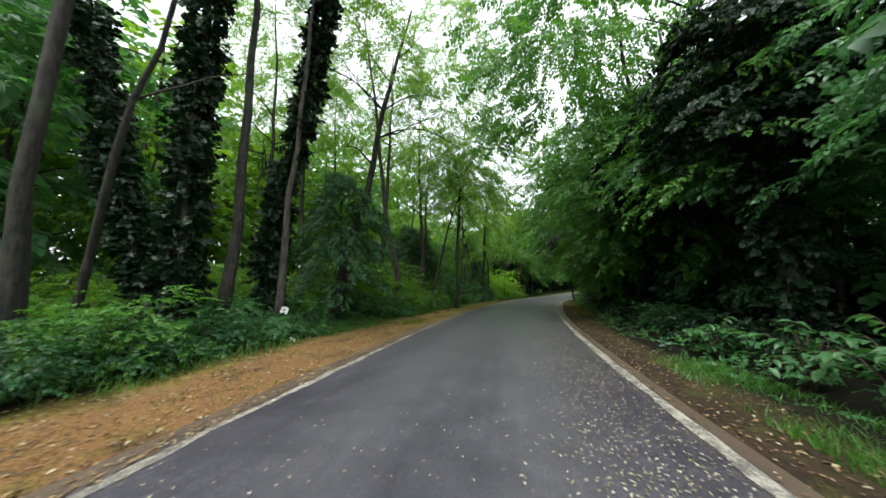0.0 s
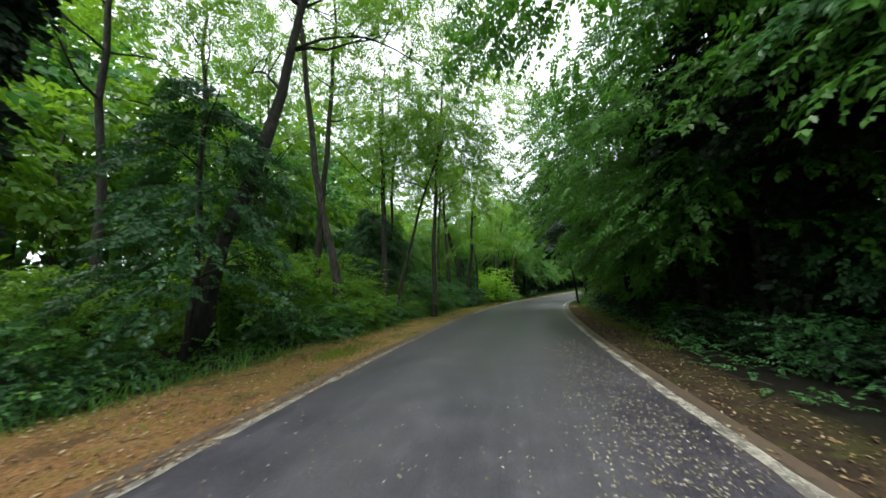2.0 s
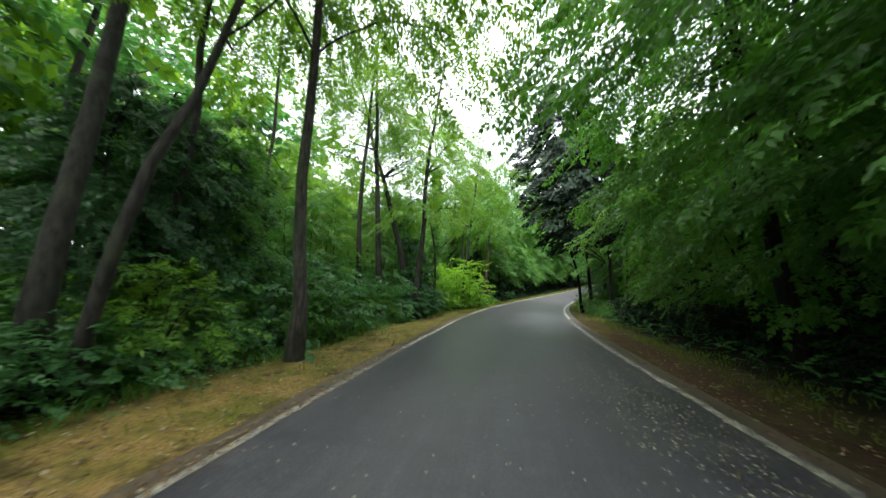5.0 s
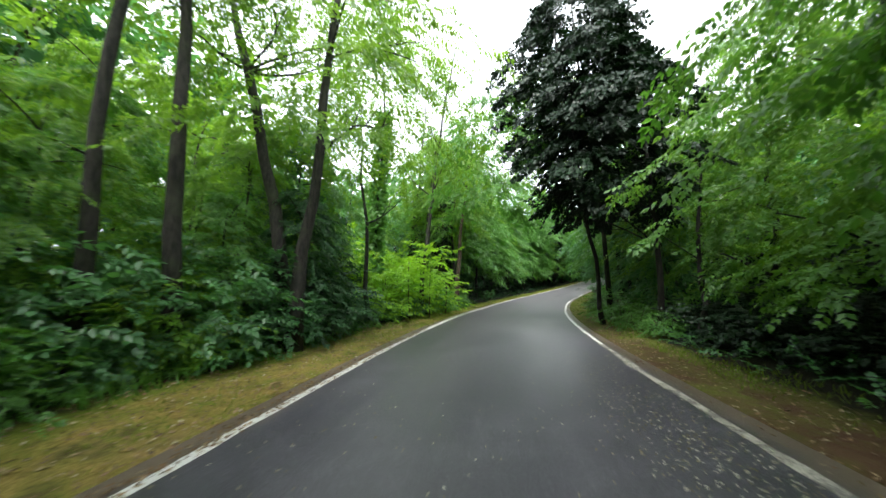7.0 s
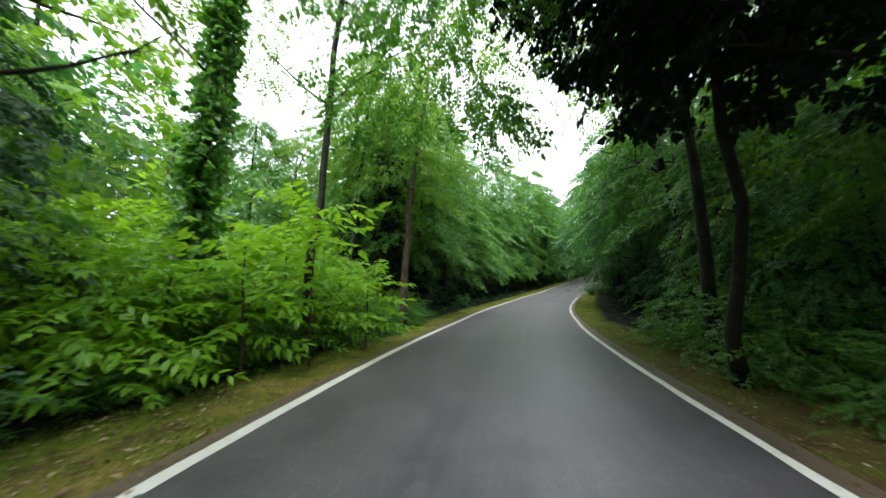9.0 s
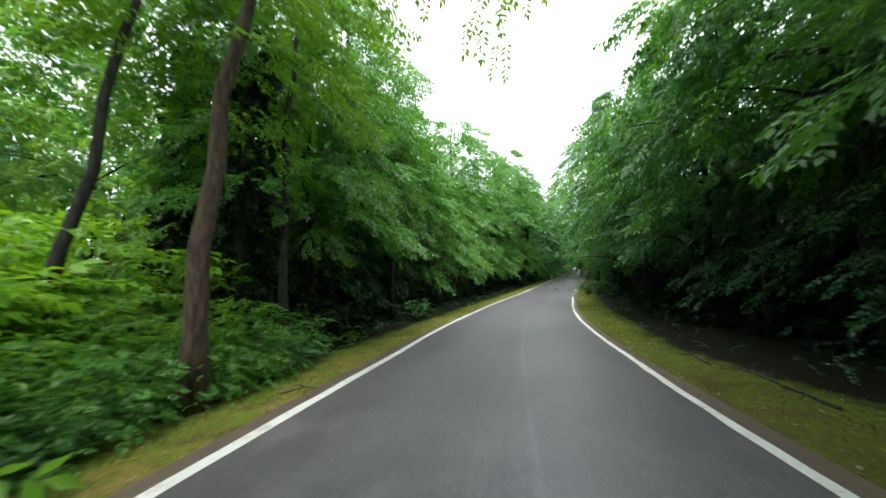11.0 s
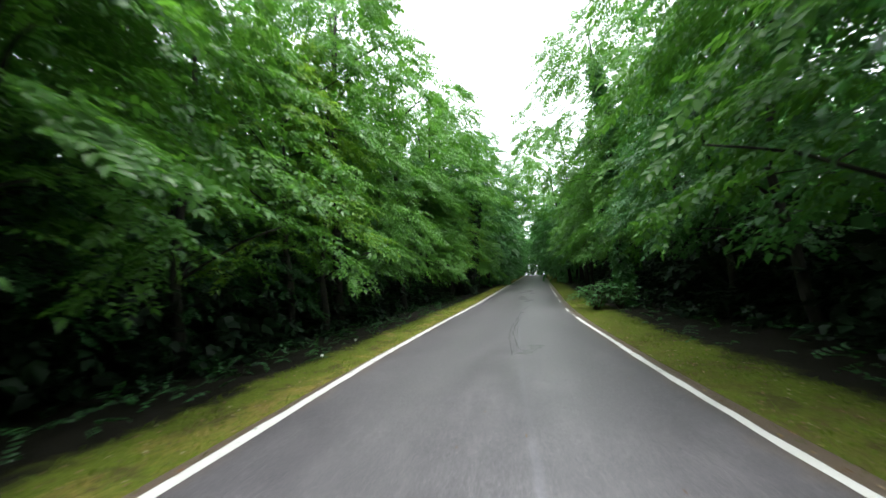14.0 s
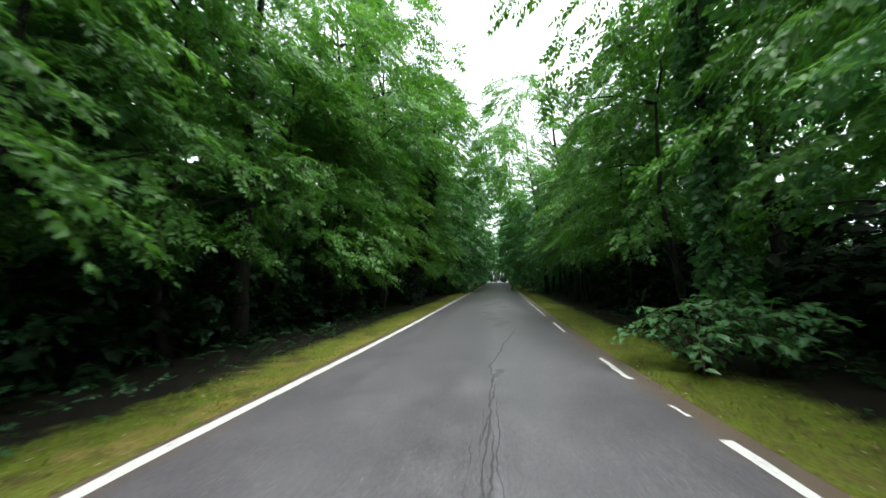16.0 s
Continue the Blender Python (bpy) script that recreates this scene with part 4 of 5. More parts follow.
row(("hazel", "hazel_b", "low"), -9, -1.5, 2.9, 6.4, 0.3, 5.4, 6.6, "trees along the right verge")
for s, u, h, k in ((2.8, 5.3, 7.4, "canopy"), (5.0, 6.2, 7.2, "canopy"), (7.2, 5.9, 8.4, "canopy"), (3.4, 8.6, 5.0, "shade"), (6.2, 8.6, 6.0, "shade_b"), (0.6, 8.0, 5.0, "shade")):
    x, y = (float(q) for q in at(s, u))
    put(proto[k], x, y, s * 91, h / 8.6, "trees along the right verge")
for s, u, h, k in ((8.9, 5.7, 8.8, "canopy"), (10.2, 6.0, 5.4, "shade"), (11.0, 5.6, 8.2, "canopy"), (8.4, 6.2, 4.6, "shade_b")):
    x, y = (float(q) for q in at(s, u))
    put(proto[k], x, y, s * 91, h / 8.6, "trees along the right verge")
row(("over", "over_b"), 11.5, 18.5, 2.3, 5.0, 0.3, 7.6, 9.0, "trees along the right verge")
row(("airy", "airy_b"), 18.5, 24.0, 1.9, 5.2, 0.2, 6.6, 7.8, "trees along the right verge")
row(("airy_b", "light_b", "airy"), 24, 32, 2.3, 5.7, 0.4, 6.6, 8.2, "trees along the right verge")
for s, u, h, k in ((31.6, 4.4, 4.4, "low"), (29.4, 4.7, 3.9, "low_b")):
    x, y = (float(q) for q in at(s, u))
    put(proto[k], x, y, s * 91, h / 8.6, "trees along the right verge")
# The lower trees take the darkened leaf: shade under the canopies by colour.
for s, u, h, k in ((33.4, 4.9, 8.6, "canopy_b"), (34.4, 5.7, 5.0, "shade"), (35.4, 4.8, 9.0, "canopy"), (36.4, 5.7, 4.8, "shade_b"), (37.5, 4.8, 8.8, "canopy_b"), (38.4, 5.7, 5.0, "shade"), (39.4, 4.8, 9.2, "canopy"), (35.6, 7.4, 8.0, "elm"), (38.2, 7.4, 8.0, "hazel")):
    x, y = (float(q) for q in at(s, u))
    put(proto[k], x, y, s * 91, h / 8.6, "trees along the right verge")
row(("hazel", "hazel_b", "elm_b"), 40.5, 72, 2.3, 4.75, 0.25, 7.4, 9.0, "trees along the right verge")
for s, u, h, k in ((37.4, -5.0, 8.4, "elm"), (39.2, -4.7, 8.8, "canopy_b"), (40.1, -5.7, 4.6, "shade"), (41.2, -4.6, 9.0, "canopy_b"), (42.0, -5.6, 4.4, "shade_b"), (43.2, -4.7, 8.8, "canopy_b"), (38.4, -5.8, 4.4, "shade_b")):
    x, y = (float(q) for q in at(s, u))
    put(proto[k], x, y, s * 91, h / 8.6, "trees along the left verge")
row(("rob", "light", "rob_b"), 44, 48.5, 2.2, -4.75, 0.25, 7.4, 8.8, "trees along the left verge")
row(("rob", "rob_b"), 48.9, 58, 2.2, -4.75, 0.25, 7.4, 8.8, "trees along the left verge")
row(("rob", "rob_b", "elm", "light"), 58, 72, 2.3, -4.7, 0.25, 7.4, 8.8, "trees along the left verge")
# Low trees in the darkened leaf, added to blacken the space behind.
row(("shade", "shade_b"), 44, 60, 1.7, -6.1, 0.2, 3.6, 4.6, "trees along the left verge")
row(("tall", "tall_b"), 38, 50, 5.5, -6.2, 0.3, 11.0, 12.4, "trees along the left verge")
row(("tall", "tall_b"), 50, 82, 4.0, -4.9, 0.3, 11.6, 13.4, "trees along the left verge")
row(("tall", "tall_b"), 52, 80, 5.0, 6.4, 0.3, 10.4, 12.0, "trees along the right verge")
row(("light", "light_b"), 36, 39.5, 2.0, -6.0, 0.4, 4.2, 6.0, "trees along the left verge")
for s, u, h, k in ((25.3, -5.4, 5.6, "elm"), (26.0, -6.6, 5.8, "shade_b"), (25.8, -5.2, 3.0, "shade"), (35.2, -9.2, 8.0, "light"), (34.2, -10.4, 8.4, "elm"), (20.6, -5.4, 3.6, "light"), (21.8, -6.2, 4.4, "elm_b"), (22.6, -5.2, 3.0, "light_b"), (23.8, -5.6, 4.6, "light"), (19.4, -6.0, 3.6, "elm")):
    x, y = (float(q) for q in at(s, u))
    put(proto[k], x, y, s * 77, h / 8.6, label="young bushy tree at the wood's edge")
# Back rows of the wood, partly added to block sky light from behind.
row(("back", "back_b"), -12, 18, 4.0, 9.0, 0.9, 7.5, 10, "trees of the wood")
row(("elm", "bright"), 18, 33, 3.6, 8.4, 0.9, 5.5, 7.5, "trees of the wood")
row(("back", "back_b"), 33, 110, 4.0, 9.0, 0.9, 7.5, 10, "trees of the wood")
row(("back", "back_b"), 40, 110, 2.9, -8.6, 0.9, 8.5, 11, "trees of the wood")
row(("back", "back_b"), -12, 90, 5, 14.5, 1.5, 9, 12, "trees of the wood")
row(("back", "back_b"), 43, 90, 3.4, -14, 1.2, 10, 13, "trees of the wood")
row(("bright", "back", "bright_b", "back_b"), -14, 24, 2.4, -12, 1.5, 7.5, 10.5, "trees of the wood")
row(("bright", "bright_b", "light"), 24, 30, 2.0, -11.5, 1.2, 6.5, 9.5, "trees of the wood")
row(("light", "bright_b"), 30, 46, 2.6, -12.5, 1.5, 2.6, 3.8, "trees of the wood")
row(("back", "back_b"), 36, 66, 2.8, -31, 2.0, 13, 17, "trees of the wood")
row(("bright", "back"), -16, 32, 2.6, -18, 2.0, 13, 16, "trees of the wood")
row(("back", "bright"), -20, 40, 4.0, -26, 2.0, 14, 18, "trees of the wood")
for hx, hy, hh in ((-4.75, 8.7, 4.7), (-4.5, 18.3, 4.6), (-4.0, 21.0, 3.6), (-5.0, 17.0, 4.6), (-1.6, 24.3, 3.1), (-2.3, 23.2, 2.7), (-4.7, 16.2, 4.0), (-4.62, 17.7, 4.2)):
    put(proto["shade" if hx < -4.6 or hx > -2.0 else "elm"], hx, hy, hx * 97, hh / 8.6)
row(("back", "back_b"), 74, 125, 3.0, -4.5, 0.3, 9, 12, "trees along the left verge")
for u in np.arange(-15, 16, 2.4):
    x, y = at(126 + rng.uniform(-3, 3), u)
    put(proto["back"], float(x), float(y), rng.uniform(0, 360), rng.uniform(10, 13) / 8.6, "trees at the road's far end")
row(("back", "back_b"), 74, 125, 3.0, 4.5, 0.3, 9, 12, "trees along the right verge")
for ob in proto.values():
    drop(ob)

# ---- shrubs ----
sproto = {
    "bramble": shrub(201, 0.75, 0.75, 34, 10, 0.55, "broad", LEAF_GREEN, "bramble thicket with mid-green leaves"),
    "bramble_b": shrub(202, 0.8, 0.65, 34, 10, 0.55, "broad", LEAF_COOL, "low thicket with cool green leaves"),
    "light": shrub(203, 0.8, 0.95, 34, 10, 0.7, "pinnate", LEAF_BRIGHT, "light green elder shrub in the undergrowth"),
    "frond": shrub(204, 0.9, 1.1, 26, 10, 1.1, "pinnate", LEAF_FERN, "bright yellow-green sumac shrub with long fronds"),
    # Near-black mound, added where the hollow under the trees is only shade.
    "shade": shrub(206, 0.8, 0.7, 34, 12, 0.7, "ivy", LEAF_IVY_SHADE, "near-black leaf mound standing in for deep shade"),
    "deep": shrub(207, 0.8, 0.8, 34, 12, 0.65, "broad", LEAF_SHADED, "shrub with deep shade put into its green leaf colour"),
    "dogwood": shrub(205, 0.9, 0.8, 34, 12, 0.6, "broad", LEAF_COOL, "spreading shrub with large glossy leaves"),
}


def thicket(kinds, s0, s1, gap, u, du, k0, k1, group):
    s = s0
    while s < s1:
        k = kinds[rng.randint(len(kinds))]
        x, y = at(s + rng.uniform(-0.3, 0.3), u + rng.uniform(-du, du))
        put(sproto[k], float(x), float(y), rng.uniform(0, 360), rng.uniform(k0, k1), group)
        s += gap * rng.uniform(0.75, 1.25)


thicket(("bramble", "bramble_b", "bramble"), -8, 7.6, 0.7, -5.1, 0.3, 0.6, 1.0, "undergrowth on the left")
thicket(("bramble", "bramble_b", "bramble"), 10.2, 22, 0.7, -5.1, 0.3, 0.6, 1.0, "undergrowth on the left")
thicket(("bramble", "light", "light"), -8, 30, 0.9, -6.8, 0.8, 0.8, 1.2, "undergrowth on the left")
thicket(("deep", "bramble_b", "deep"), -4, 7.8, 0.55, -4.45, 0.15, 0.4, 0.65, "undergrowth on the left")
thicket(("light", "bramble", "light"), 10, 15, 0.8, -5.7, 0.4, 1.2, 1.7, "undergrowth on the left")
thicket(("bramble", "light", "dogwood"), 17, 22, 0.8, -5.3, 0.4, 1.2, 1.7, "undergrowth on the left")
thicket(("dogwood", "bramble"), 21.6, 23.4, 0.7, -5.2, 0.3, 1.2, 1.7, "undergrowth on the left")
thicket(("shade", "deep"), 23.4, 25, 0.8, -5.3, 0.4, 1.2, 1.9, "undergrowth on the left")
thicket(("frond", "light", "light", "bramble"), 27.2, 33, 0.9, -5.0, 0.7, 0.9, 1.5, "bright shrubs by the bend")
thicket(("frond", "light"), 27.4, 35, 1.2, -7.5, 1.0, 1.4, 2.1, "bright shrubs by the bend")
thicket(("bramble", "bramble_b"), 29, 35.2, 0.6, -3.9, 0.2, 0.5, 0.8, "undergrowth on the left")
thicket(("shade", "bramble_b"), 6, 13, 0.9, 4.3, 0.25, 0.6, 1.0, "undergrowth on the right")
thicket(("shade", "shade", "bramble"), 13, 31, 0.9, 4.6, 0.3, 0.6, 0.95, "undergrowth on the right")
thicket(("bramble", "light", "bramble"), 29, 35.2, 0.5, -3.75, 0.2, 0.6, 0.95, "undergrowth on the left")
thicket(("deep", "shade"), 35.6, 38.5, 0.6, -4.5, 0.2, 0.7, 1.1, "undergrowth on the left")
thicket(("frond", "light", "bramble"), 31, 35.6, 0.9, -6.0, 0.5, 1.1, 1.6, "bright shrubs by the bend")
for fx, fy, fs in ((-0.9, 32.4, 1.35), (-1.5, 31.5, 1.4), (-1.6, 29.8, 1.1), (-1.9, 28.4, 1.0), (-0.9, 34.0, 1.2)):
    put(sproto["frond"], fx, fy, fx * 131, fs, "bright shrubs by the bend")
thicket(("bramble", "bramble_b"), 31.5, 35, 0.45, -3.35, 0.15, 0.45, 0.65, "undergrowth on the left")
for fx, fy, fs in ((6.5, 26.3, 0.6), (6.9, 27.2, 0.6), (6.3, 25.0, 0.55), (6.9, 27.6, 0.9), (7.3, 28.6, 1.0), (7.7, 29.6, 1.0)):
    put(sproto["bramble"], fx, fy, fx * 131, fs, "undergrowth on the right")
thicket(("bramble", "light", "bramble_b", "light"), 10.2, 16, 0.5, -4.4, 0.15, 0.75, 1.05, "undergrowth on the left")
thicket(("bramble_b", "bramble"), 16, 21.5, 0.6, -4.3, 0.15, 0.6, 0.9, "undergrowth on the left")
thicket(("bramble", "dogwood", "light"), 21.4, 23.2, 0.45, -4.3, 0.15, 0.8, 1.15, "undergrowth on the left")
thicket(("deep", "shade", "deep"), 23.2, 25.2, 0.45, -4.25, 0.15, 0.9, 1.35, "undergrowth on the left")
for s, u, k in ((32.2, -3.25, 0.55), (32.8, -3.4, 0.65), (33.4, -3.3, 0.6), (34.0, -3.35, 0.6), (34.6, -3.4, 0.55), (31.6, -3.4, 0.6)):
    x, y = (float(q) for q in at(s, u))
    put(sproto["bramble"], x, y, s * 97, k, "undergrowth on the left")
thicket(("bramble", "bramble_b"), 25.6, 29, 0.6, -3.9, 0.15, 0.4, 0.6, "undergrowth on the left")
for fx, fy, fs in ((-0.25, 31.6, 1.4), (-0.5, 30.6, 1.05), (0.1, 33.0, 1.2)):
    put(sproto["frond"], fx, fy, fx * 131, fs, "bright shrubs by the bend")
for ob in sproto.values():
    drop(ob)


def sumac(x, y, height, fronds, size, seed):
    """A young sumac: a bare stem with an umbrella of long drooping fronds."""
    rr = np.random.RandomState(seed)
    root = tagged(new("sumac"), "young sumac with bright yellow-green fronds on a thin stem", "shrub", "sumacs by the bend")
    root.matrix_basis = pose(x, y, ground_z(x, y))
    q = bowed((0, 0, -0.1), (rr.uniform(-0.1, 0.1), rr.uniform(-0.1, 0.1), height * 0.82), 0.0, 8, rr, 0.02)
    v, f = tube(q, np.linspace(0.022, 0.011, 8), 6)
    part("stem", raw_mesh("stem", v, f, BARK_BROWN, True), root)
    g = np.linspace(0.35, 1.0, fronds)
    a = np.arange(fronds) * 2.39996
    P = np.stack([np.interp(g, np.linspace(0, 1, 8), q[:, k]) for k in range(3)], 1)
    D = np.stack([np.cos(a), np.sin(a), 0.1 + 0.9 * (g - 0.5)], 1)
    P, D = np.repeat(P, 2, 0), np.repeat(D, 2, 0) + rr.normal(0, 0.12, (2 * fronds, 3))
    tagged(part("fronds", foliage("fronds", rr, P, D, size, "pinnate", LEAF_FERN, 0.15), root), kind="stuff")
    return root


for k, (x, y, h, n, z) in enumerate(((0.95, 29.2, 3.0, 18, 2.0), (1.55, 30.6, 1.9, 12, 1.9), (0.35, 28.6, 2.1, 14, 1.8), (0.2, 30.3, 2.6, 14, 1.9), (-0.5, 28.3, 1.7, 12, 1.7))):
    sumac(x, y, h, n, z, 400 + k)


def understory(name, seed, spots, radius, height, per, kind, mat, label):
    """Thick undergrowth that fills the wood between the trunks, too tangled to tell plants apart."""
    r = np.random.RandomState(seed)
    Ps, Ds = [], []
    for s, u in spots:
        x, y = at(s, u)
        d = unit(r.normal(0, 1, (per, 3)) * (1, 1, 0.8))
        d[:, 2] = np.abs(d[:, 2])
        k = r.uniform(0.35, 1.0, per)[:, None] * r.uniform(0.75, 1.25)
        P = d * k * (radius, radius, height) + (x, y, float(soil(np.array(s), np.array(u))))
        Ps.append(P)
        Ds.append(d * (1, 1, 0.3) + r.normal(0, 0.4, (per, 3)))
    return tagged(new(name, foliage(name, r, np.concatenate(Ps), np.concatenate(Ds), 0.8, kind, mat)), label, "undergrowth", kind="stuff")


def lane(s0, s1, gap, u, du):
    return [(s + rng.uniform(-0.5, 0.5), u + rng.uniform(-du, du)) for s in np.arange(s0, s1, gap)]


# Near-black filler: blackens the gaps under the trees, where only shade falls.
understory("undergrowth", 301, lane(36, 80, 1.5, -7.4, 0.5) + lane(42, 85, 2.0, -11.5, 0.8), 1.9, 2.2, 150, "coarse", LEAF_IVY_SHADE, "near-black filler undergrowth standing in for the wood's deep shade")
understory("undergrowth", 302, lane(-8, 80, 1.5, 7.4, 0.5) + lane(-8, 85, 2.0, 11.5, 0.8), 1.9, 2.2, 150, "coarse", LEAF_IVY_SHADE, "near-black filler undergrowth standing in for the wood's deep shade")
understory("undergrowth", 313, lane(36, 62, 0.8, -6.0, 0.4) + lane(33, 62, 0.8, 6.1, 0.4), 1.3, 2.3, 130, "coarse", LEAF_IVY_SHADE, "near-black filler undergrowth standing in for shade behind the roadside trunks")
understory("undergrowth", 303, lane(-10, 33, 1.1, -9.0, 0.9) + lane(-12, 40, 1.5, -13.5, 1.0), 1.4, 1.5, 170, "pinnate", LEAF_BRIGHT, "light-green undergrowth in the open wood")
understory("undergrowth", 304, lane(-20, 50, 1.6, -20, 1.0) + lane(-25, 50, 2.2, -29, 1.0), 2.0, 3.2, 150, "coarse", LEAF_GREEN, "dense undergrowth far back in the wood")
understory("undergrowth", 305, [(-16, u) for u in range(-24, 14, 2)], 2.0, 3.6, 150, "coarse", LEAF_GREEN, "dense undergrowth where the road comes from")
# Low near-black leaf cover, added for the shade under the boughs.
understory("ivy_cover", 306, lane(37, 78, 1.1, -5.4, 0.4) + lane(37, 78, 1.0, -6.4, 0.5), 1.0, 0.8, 80, "ivy", LEAF_IVY_SHADE, "near-black leaf cover standing in for the shade under the trees")
understory("ivy_cover", 307, lane(-6, 78, 1.1, 5.3, 0.4) + lane(-6, 78, 1.0, 6.3, 0.5), 1.0, 0.8, 80, "ivy", LEAF_IVY_SHADE, "near-black leaf cover standing in for the shade under the trees")
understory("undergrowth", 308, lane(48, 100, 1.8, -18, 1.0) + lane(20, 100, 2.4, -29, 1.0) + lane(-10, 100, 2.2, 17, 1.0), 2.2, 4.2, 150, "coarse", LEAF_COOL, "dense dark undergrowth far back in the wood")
understory("undergrowth", 309, lane(39, 90, 1.7, -10.0, 0.6) + lane(-14, 90, 1.8, 10.0, 0.6), 1.9, 4.6, 130, "coarse", LEAF_IVY_SHADE, "near-black filler undergrowth standing in for the wood's deep shade")
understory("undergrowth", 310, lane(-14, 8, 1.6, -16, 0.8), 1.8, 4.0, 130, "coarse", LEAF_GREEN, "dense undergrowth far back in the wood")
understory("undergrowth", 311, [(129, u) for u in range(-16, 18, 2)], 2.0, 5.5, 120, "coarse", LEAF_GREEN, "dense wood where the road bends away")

# ---- what lies and grows on the verges ----
def scatter(name, rng, S, U, length, width, flat, mat, label, lift=0.0, curl=0.2, road_too=False):
    """Many loose leaves or blades lying on the ground at S, U."""
    n = len(S)
    xy = at(S, U)
    z = np.where(np.abs(U) < 2.1, camber(S, U) + 0.006, soil(S, U) + 0.008) + lift
    a = rng.uniform(0, 2 * math.pi, n)
    L, W = length * rng.uniform(0.6, 1.3, n), width * rng.uniform(0.6, 1.3, n)
    d = np.stack([np.cos(a), np.sin(a), rng.uniform(-flat, flat, n)], 1)
    sd = np.stack([-np.sin(a), np.cos(a), rng.uniform(-flat, flat, n)], 1)
    P = np.column_stack([xy, z + 0.25 * flat * L])
    up = np.array((0, 0, 1.0))
    V = np.stack([P, P + d * (L * 0.45)[:, None] + sd * (W / 2)[:, None] + up * (curl * W)[:, None], P + d * L[:, None], P + d * (L * 0.45)[:, None] - sd * (W / 2)[:, None] + up * (curl * W)[:, None]], 1)
    b = (np.arange(n) * 4)[:, None]
    T = np.concatenate([b + (0, 1, 2), b + (0, 2, 3)], 1).reshape(-1, 3)
    return tagged(new(name, soup(name, V.reshape(-1, 3), T, mat)), label, name.replace("_", " "), kind="stuff")


def blades(name, rng, S, U, height, mat, label):
    n = len(S)
    xy = at(S, U)
    P = np.column_stack([xy, soil(S, U) - 0.01])
    a = rng.uniform(0, 2 * math.pi, n)
    h = height * rng.uniform(0.5, 1.3, n)
    w = np.stack([np.cos(a), np.sin(a), 0 * a], 1) * (0.004 + 0.012 * h)[:, None]
    lean = np.column_stack([rng.normal(0, 0.45, (n, 2)), np.ones(n)]) * h[:, None]
    mid = P + lean * (0.55, 0.55, 0.6)
    V = np.stack([P - w, P + w, mid + w * 0.7, P + lean * (1.3, 1.3, 0.95), mid - w * 0.7], 1)
    b = (np.arange(n) * 5)[:, None]
    T = np.concatenate([b + (0, 1, 2), b + (0, 2, 4), b + (4, 2, 3)], 1).reshape(-1, 3)
    return tagged(new(name, soup(name, V.reshape(-1, 3), T, mat)), label, name.replace("_", " "), kind="stuff")


rng = np.random.RandomState(99)


def band(n, s0, s1, side, inner, outer, clump=0.0):
    """Random places on one verge; inner and outer from the paving to the verge's edge, clumped."""
    S = rng.uniform(s0, s1, n)
    e = verge_edge(S, np.full(n, float(side)))
    U = 2.05 + (e - 2.05) * rng.uniform(inner, outer, n)
    if clump:
        keep = (np.sin(S * 2.3 + 1.7 * U) * np.sin(S * 0.9 - 2.1 * U + 1) + rng.normal(0, 0.45, n)) > clump - 0.5
        S, U = S[keep], U[keep]
    return S, U * side


S, U = band(9000, -6, 28, -1, 0.0, 1.05)
scatter("fallen_leaves", rng, S, U, 0.05, 0.028, 0.35, DRY_LEAF, "tan dead leaves strewn over the verge")
S, U = band(5000, -6, 30, 1, 0.0, 1.1)
scatter("fallen_leaves", rng, S, U, 0.045, 0.026, 0.35, DRY_LEAF, "brown dead leaves strewn over the verge")
S, U = band(2500, 28, 62, 1, 0.0, 1.0)
S2, U2 = band(2000, 28, 62, -1, 0.0, 1.0)
scatter("fallen_leaves", rng, np.concatenate([S, S2]), np.concatenate([U, U2]), 0.04, 0.022, 0.35, DRY_LEAF, "few dead leaves lying in the grass")
# leaves blown on to the road, thick along the right wheel track
n = 17000
S = rng.uniform(-4, 24, n)
U = np.where(rng.uniform(0, 1, n) < 0.8, rng.normal(1.4, 0.32, n), rng.uniform(-1.9, 1.9, n))
keep = (np.abs(U) < 2.05) & (rng.normal(0, 0.6, n) + 0.3 * np.sin(S * 1.3) > np.interp(S, [-4, 8, 11, 24], [-0.6, -0.3, 0.1, 0.2]))
scatter("fallen_leaves", rng, S[keep], U[keep], 0.03, 0.017, 0.15, PALE_LEAF, "small pale fallen leaves scattered on the asphalt", curl=0.12)
S = rng.uniform(27, 62, 120)
scatter("fallen_leaves", rng, S, rng.uniform(-1.8, 1.8, 120), 0.03, 0.016, 0.15, DRY_LEAF, "small pale fallen leaves scattered on the asphalt", curl=0.12)
# litter spilling over the edge line
S = rng.uniform(-5, 26, 5000)
scatter("fallen_leaves", rng, S, -1.92 - np.abs(rng.normal(0, 0.16, 5000)), 0.045, 0.025, 0.2, DRY_LEAF, "brown leaf litter spilling over the painted line", curl=0.15)
# grass
S, U = band(16000, 26, 62, 1, 0.02, 1.15, 0.2)
blades("grass", rng, S, U, 0.05, LEAF_GRASS, "short mossy verge grass, yellow-green")
S, U = band(16000, 26, 62, -1, 0.02, 1.15, 0.2)
blades("grass", rng, S, U, 0.055, LEAF_GRASS, "short mossy verge grass, yellow-green")
S, U = band(9000, -6, 27, -1, 0.1, 1.25, 0.55)
blades("grass", rng, S, U, 0.06, LEAF_GRASS, "thin grass tufts among dead leaves")
S, U = rng.normal(9.7, 0.4, 1400), rng.normal(-2.8, 0.16, 1400)
blades("grass", rng, S, U, 0.07, LEAF_GRASS, "bright green tuft of grass in the leaf litter")
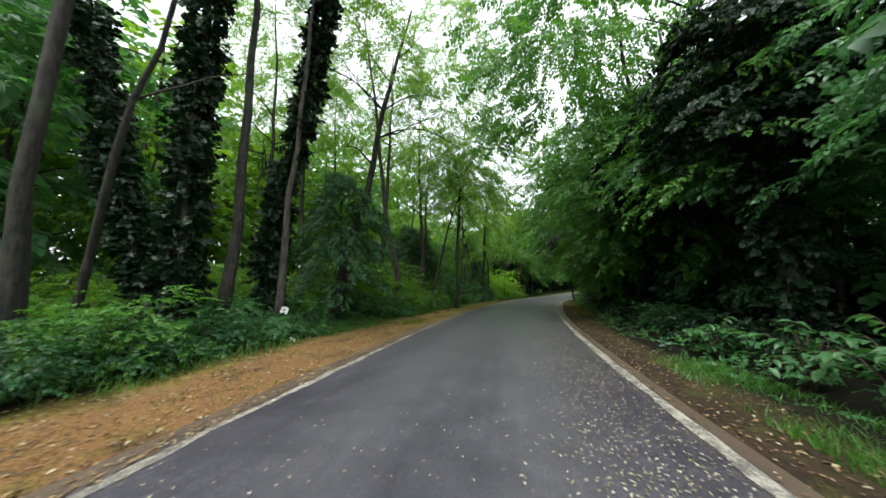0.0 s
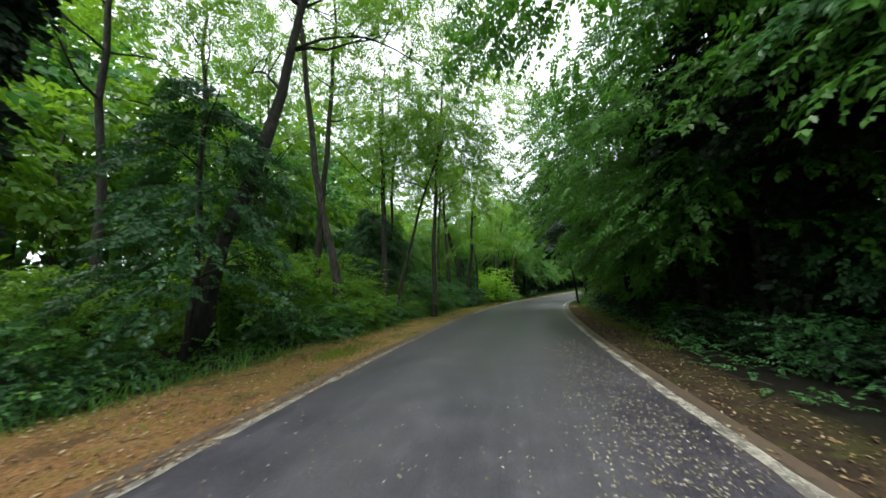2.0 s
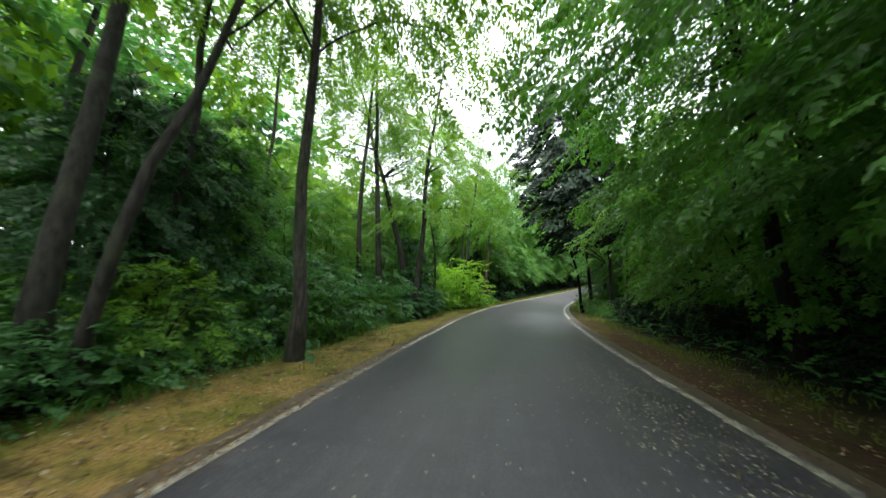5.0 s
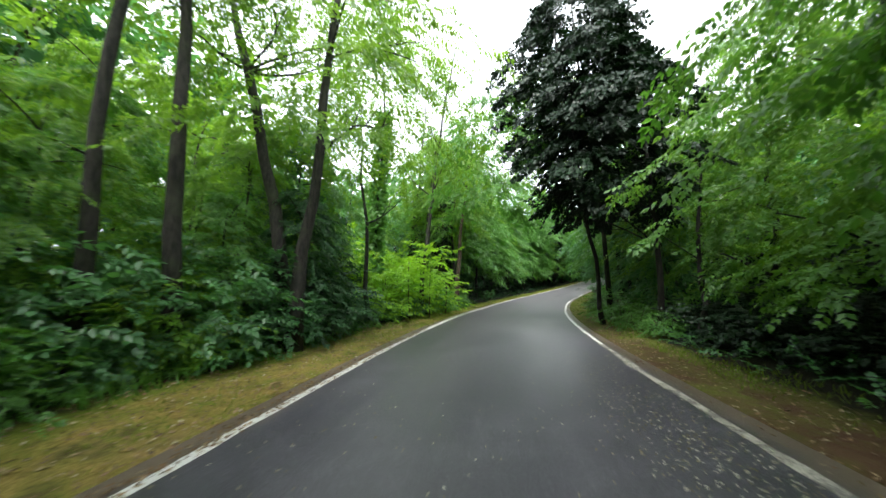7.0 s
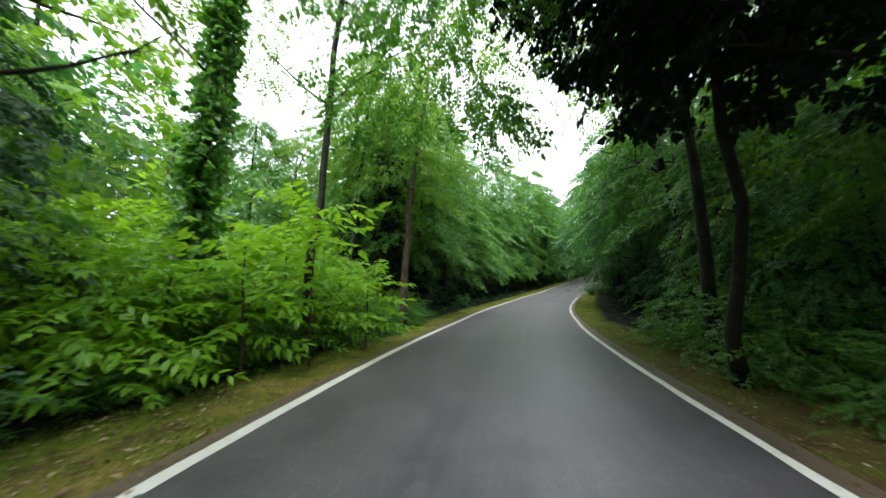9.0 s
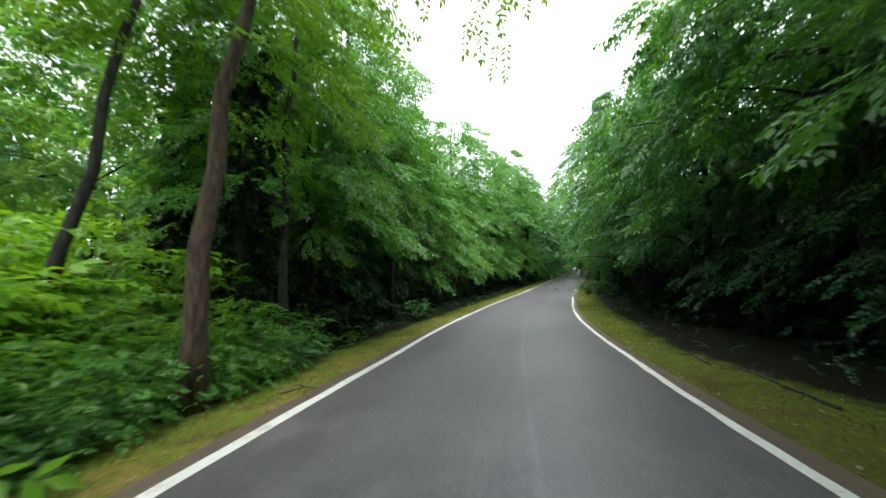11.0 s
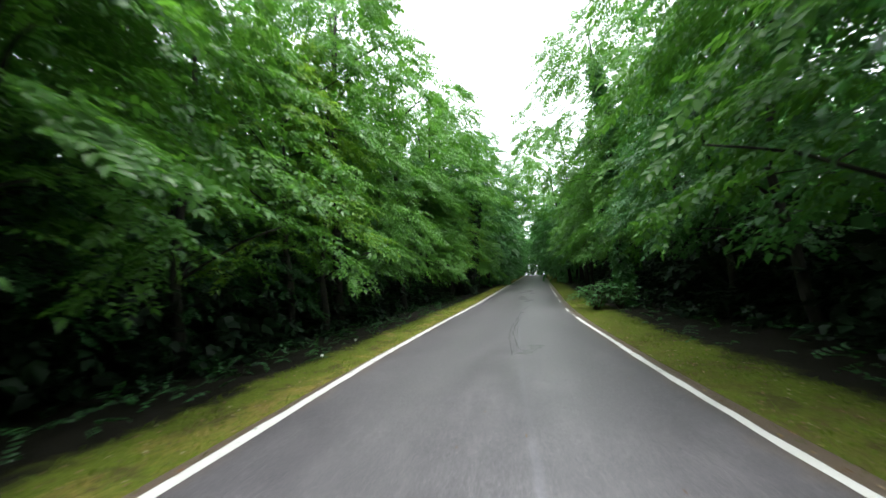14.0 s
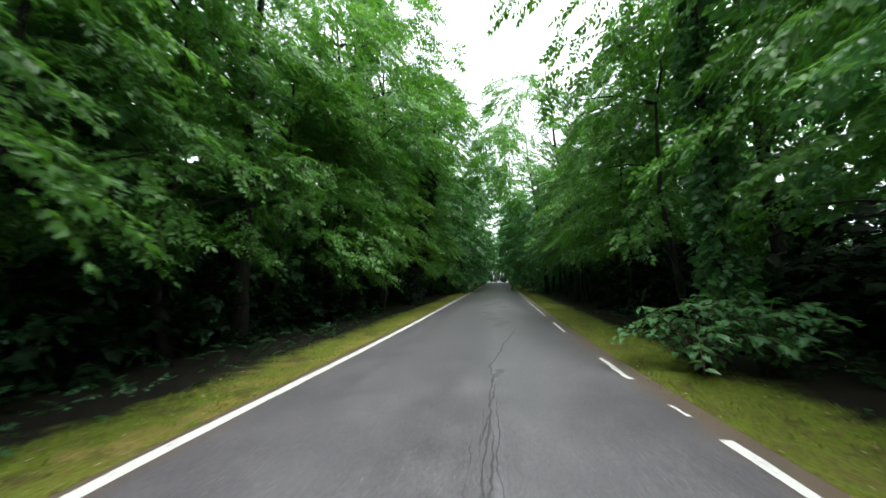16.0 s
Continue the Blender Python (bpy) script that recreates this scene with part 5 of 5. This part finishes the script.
S, U = band(10000, -2, 6, 1, 0.62, 1.6, 0.5)
blades("grass", rng, S, U, 0.11, LEAF_GREEN, "lush green grass at the wood's edge")
S, U = band(4000, 11, 30, 1, 0.6, 1.4, 0.35)
blades("grass", rng, S, U, 0.1, LEAF_GRASS, "thin grass at the wood's edge")
S, U = band(14000, -6, 26, -1, 0.85, 1.7, 0.25)
blades("grass", rng, S, U, 0.2, LEAF_GREEN, "long dark grass and weeds before the undergrowth")

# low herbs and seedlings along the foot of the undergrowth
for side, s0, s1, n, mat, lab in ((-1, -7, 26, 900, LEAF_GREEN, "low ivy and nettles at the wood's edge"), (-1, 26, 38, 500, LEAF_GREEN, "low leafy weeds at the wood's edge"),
                                  (1, -3, 30, 700, LEAF_COOL, "low ivy and weeds at the wood's edge"), (-1, 37, 60, 420, LEAF_SHADED, "sparse low weeds with deep shade put into their colour"), (1, 30, 60, 200, LEAF_SHADED, "sparse low weeds with deep shade put into their colour")):
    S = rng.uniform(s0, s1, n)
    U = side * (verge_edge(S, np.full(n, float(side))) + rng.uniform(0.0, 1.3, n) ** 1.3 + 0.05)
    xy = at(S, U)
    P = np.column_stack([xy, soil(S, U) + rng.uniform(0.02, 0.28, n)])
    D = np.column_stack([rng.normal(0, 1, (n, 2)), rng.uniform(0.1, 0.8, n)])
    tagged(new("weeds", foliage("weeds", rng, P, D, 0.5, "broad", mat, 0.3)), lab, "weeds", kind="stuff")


def stick(s, u, length, turn, r, label, rise_end=0.0, seed=0, name="fallen_branch"):
    """A dead branch with a few side twigs lying on the verge."""
    rr = np.random.RandomState(seed)
    x, y = (float(q) for q in at(s, u))
    root = tagged(new(name), label, "branch")
    root.matrix_basis = pose(x, y, ground_z(x, y) + r * 0.6, 0, 0, turn)
    q = bowed((-length / 2, 0, 0), (length / 2, 0, rise_end), 0.03, 9, rr, 0.03 * length)
    q[:, 2] = np.maximum(q[:, 2], 0)
    v, f = tube(q, np.linspace(r, r * 0.4, 9), 6, 0.1, rr)
    part("stem", raw_mesh("stem", v, f, BARK_GREY, True), root)
    for k in range(3):
        j = rr.randint(2, 8)
        tip = q[j] + (rr.uniform(-0.2, 0.3), rr.uniform(-0.25, 0.25), rr.uniform(0.0, 0.08))
        v, f = tube(bowed(q[j], tip, 0.01, 4, rr, 0.01), np.linspace(r * 0.5, r * 0.2, 4), 5)
        part("twig", raw_mesh("twig", v, f, BARK_GREY, True), root)
    return root


stick(34.6, 3.1, 1.5, 62, 0.022, "pale dead branch lying along the grass verge", 0.02, 1)
stick(35.9, 2.85, 0.7, 75, 0.014, "pale dead branch lying along the grass verge", 0.0, 2)
stick(33.9, -2.3, 0.6, 20, 0.012, "dark dead stick lying at the road's edge", 0.0, 3)
stick(34.5, -3.7, 1.5, 30, 0.014, "dead branch leaning in the undergrowth", 0.5, 4)
for k in range(14):
    stick(rng.uniform(0, 30), rng.choice([-1, 1]) * rng.uniform(2.4, 3.3), rng.uniform(0.2, 0.5), rng.uniform(0, 180), 0.006, "thin dead twig lying in the leaf litter", 0.0, 50 + k)


def crumpled(x, y, z, size, label, seed, name, hole=False):
    """A crumpled sheet of paper or plastic."""
    rr = np.random.RandomState(seed)
    bm = bmesh.new()
    bmesh.ops.create_grid(bm, x_segments=7, y_segments=7, size=size / 2)
    for vv in bm.verts:
        vv.co.z += rr.normal(0, size * 0.10)
        vv.co.x += rr.normal(0, size * 0.05)
        vv.co.y += rr.normal(0, size * 0.05)
    if hole:
        c = [f for f in bm.faces if f.calc_center_median().length < size * 0.17]
        bmesh.ops.delete(bm, geom=c, context="FACES")
    bmesh.ops.solidify(bm, geom=bm.faces[:], thickness=0.003)
    me = bpy.data.meshes.new(name)
    bm.to_mesh(me)
    bm.free()
    me.materials.append(PAPER)
    ob = tagged(new(name, me), label, "litter")
    ob.matrix_basis = pose(x, y, z, 62, 15, 35)
    return ob


crumpled(-4.55, 6.15, 0.62, 0.15, "crumpled white paper caught in the weeds by a trunk", 3, "paper_scrap", True)
crumpled(-4.16, 5.92, ground_z(-4.16, 5.92) + 0.03, 0.1, "small white paper scrap lying on the verge", 4, "paper_scrap")
for s, u in ((16.3, -4.4), (7.5, -4.6), (47.0, -3.3), (48.5, -3.45)):
    x, y = (float(q) for q in at(s, u))
    crumpled(x, y, ground_z(x, y) + 0.02, 0.06, "tiny white paper scrap lying in the weeds", int(s), "paper_scrap")


# ---- shrubs close to the road, leaf by leaf ----
def leaf_shape(length, width):
    """One pointed leaf, folded along its rib and bent at the tip."""
    L, W = length, width / 2
    v = [(0, 0, 0), (L * 0.3, W * 0.85, W * 0.25), (L * 0.6, W * 0.8, W * 0.2), (L, 0, -L * 0.16), (L * 0.6, -W * 0.8, W * 0.2), (L * 0.3, -W * 0.85, W * 0.25), (L * 0.3, 0, 0), (L * 0.6, 0, -L * 0.03)]
    f = [(0, 6, 1), (1, 6, 7, 2), (2, 7, 3), (0, 5, 6), (5, 4, 7, 6), (4, 3, 7)]
    return v, f


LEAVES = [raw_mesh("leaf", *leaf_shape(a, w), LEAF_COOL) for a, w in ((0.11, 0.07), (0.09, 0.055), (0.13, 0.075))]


def leafy_shrub(x, y, radius, height, twigs, per, label, seed, scale=1.0):
    """A spreading shrub: arching stems, each with its leaves set along it."""
    rr = np.random.RandomState(seed)
    root = tagged(new("shrub"), label, "shrub")
    root.matrix_basis = pose(x, y, ground_z(x, y))
    for k in range(twigs):
        a = k * 2.4 + rr.uniform(-0.3, 0.3)
        r = radius * rr.uniform(0.3, 1.0)
        h = height * (1.0 - 0.75 * (r / radius) ** 2) * rr.uniform(0.6, 1.0)
        q = bowed((0.03 * math.cos(a), 0.03 * math.sin(a), -0.05), (r * math.cos(a), r * math.sin(a), h), 0.3 * height, 9, rr, 0.015)
        v, f = tube(q, np.linspace(0.009, 0.003, 9), 5)
        stem = part("stem", raw_mesh("stem", v, f, BARK_BROWN, True), root)
        for i in range(per):
            g = 1.0 + 7.0 * (i + 0.5) / per
            j = int(g)
            j = min(j, 7)
            p = q[j] + (q[j + 1] - q[j]) * (g - j)
            lf = new("leaf", LEAVES[rr.randint(3)])
            lf.parent = stem
            lf.matrix_basis = pose(*p, rr.uniform(-25, 25), rr.uniform(-5, 35), math.degrees(a) + (70 if i % 2 else -70) * rr.uniform(0.5, 1.2)) @ Matrix.Diagonal((scale, scale, scale, 1))
    return root


leafy_shrub(16.75, 48.7, 1.05, 1.05, 36, 12, "leafy shrub leaning over the grass verge", 1, 1.15)
leafy_shrub(17.25, 48.25, 1.0, 1.15, 30, 12, "leafy shrub leaning over the grass verge", 2, 1.15)
for k, (s, u, r, h) in enumerate(((3.4, 3.75, 0.8, 1.0), (4.6, 3.8, 0.7, 0.9), (6.2, 3.75, 0.7, 0.8))):
    x, y = (float(q) for q in at(s, u))
    leafy_shrub(x, y, r, h, 17, 10, "shrub with broad glossy leaves edging the wood", 20 + k, 1.25)
for k, (s, u, r, h) in enumerate(((41.3, -3.5, 0.55, 1.15), (40.6, -3.75, 0.5, 0.9), (42.2, -3.8, 0.5, 0.9))):
    x, y = (float(q) for q in at(s, u))
    leafy_shrub(x, y, r, h, 11, 7, "young shrub with large broad leaves in deep shade", 30 + k, 1.7)
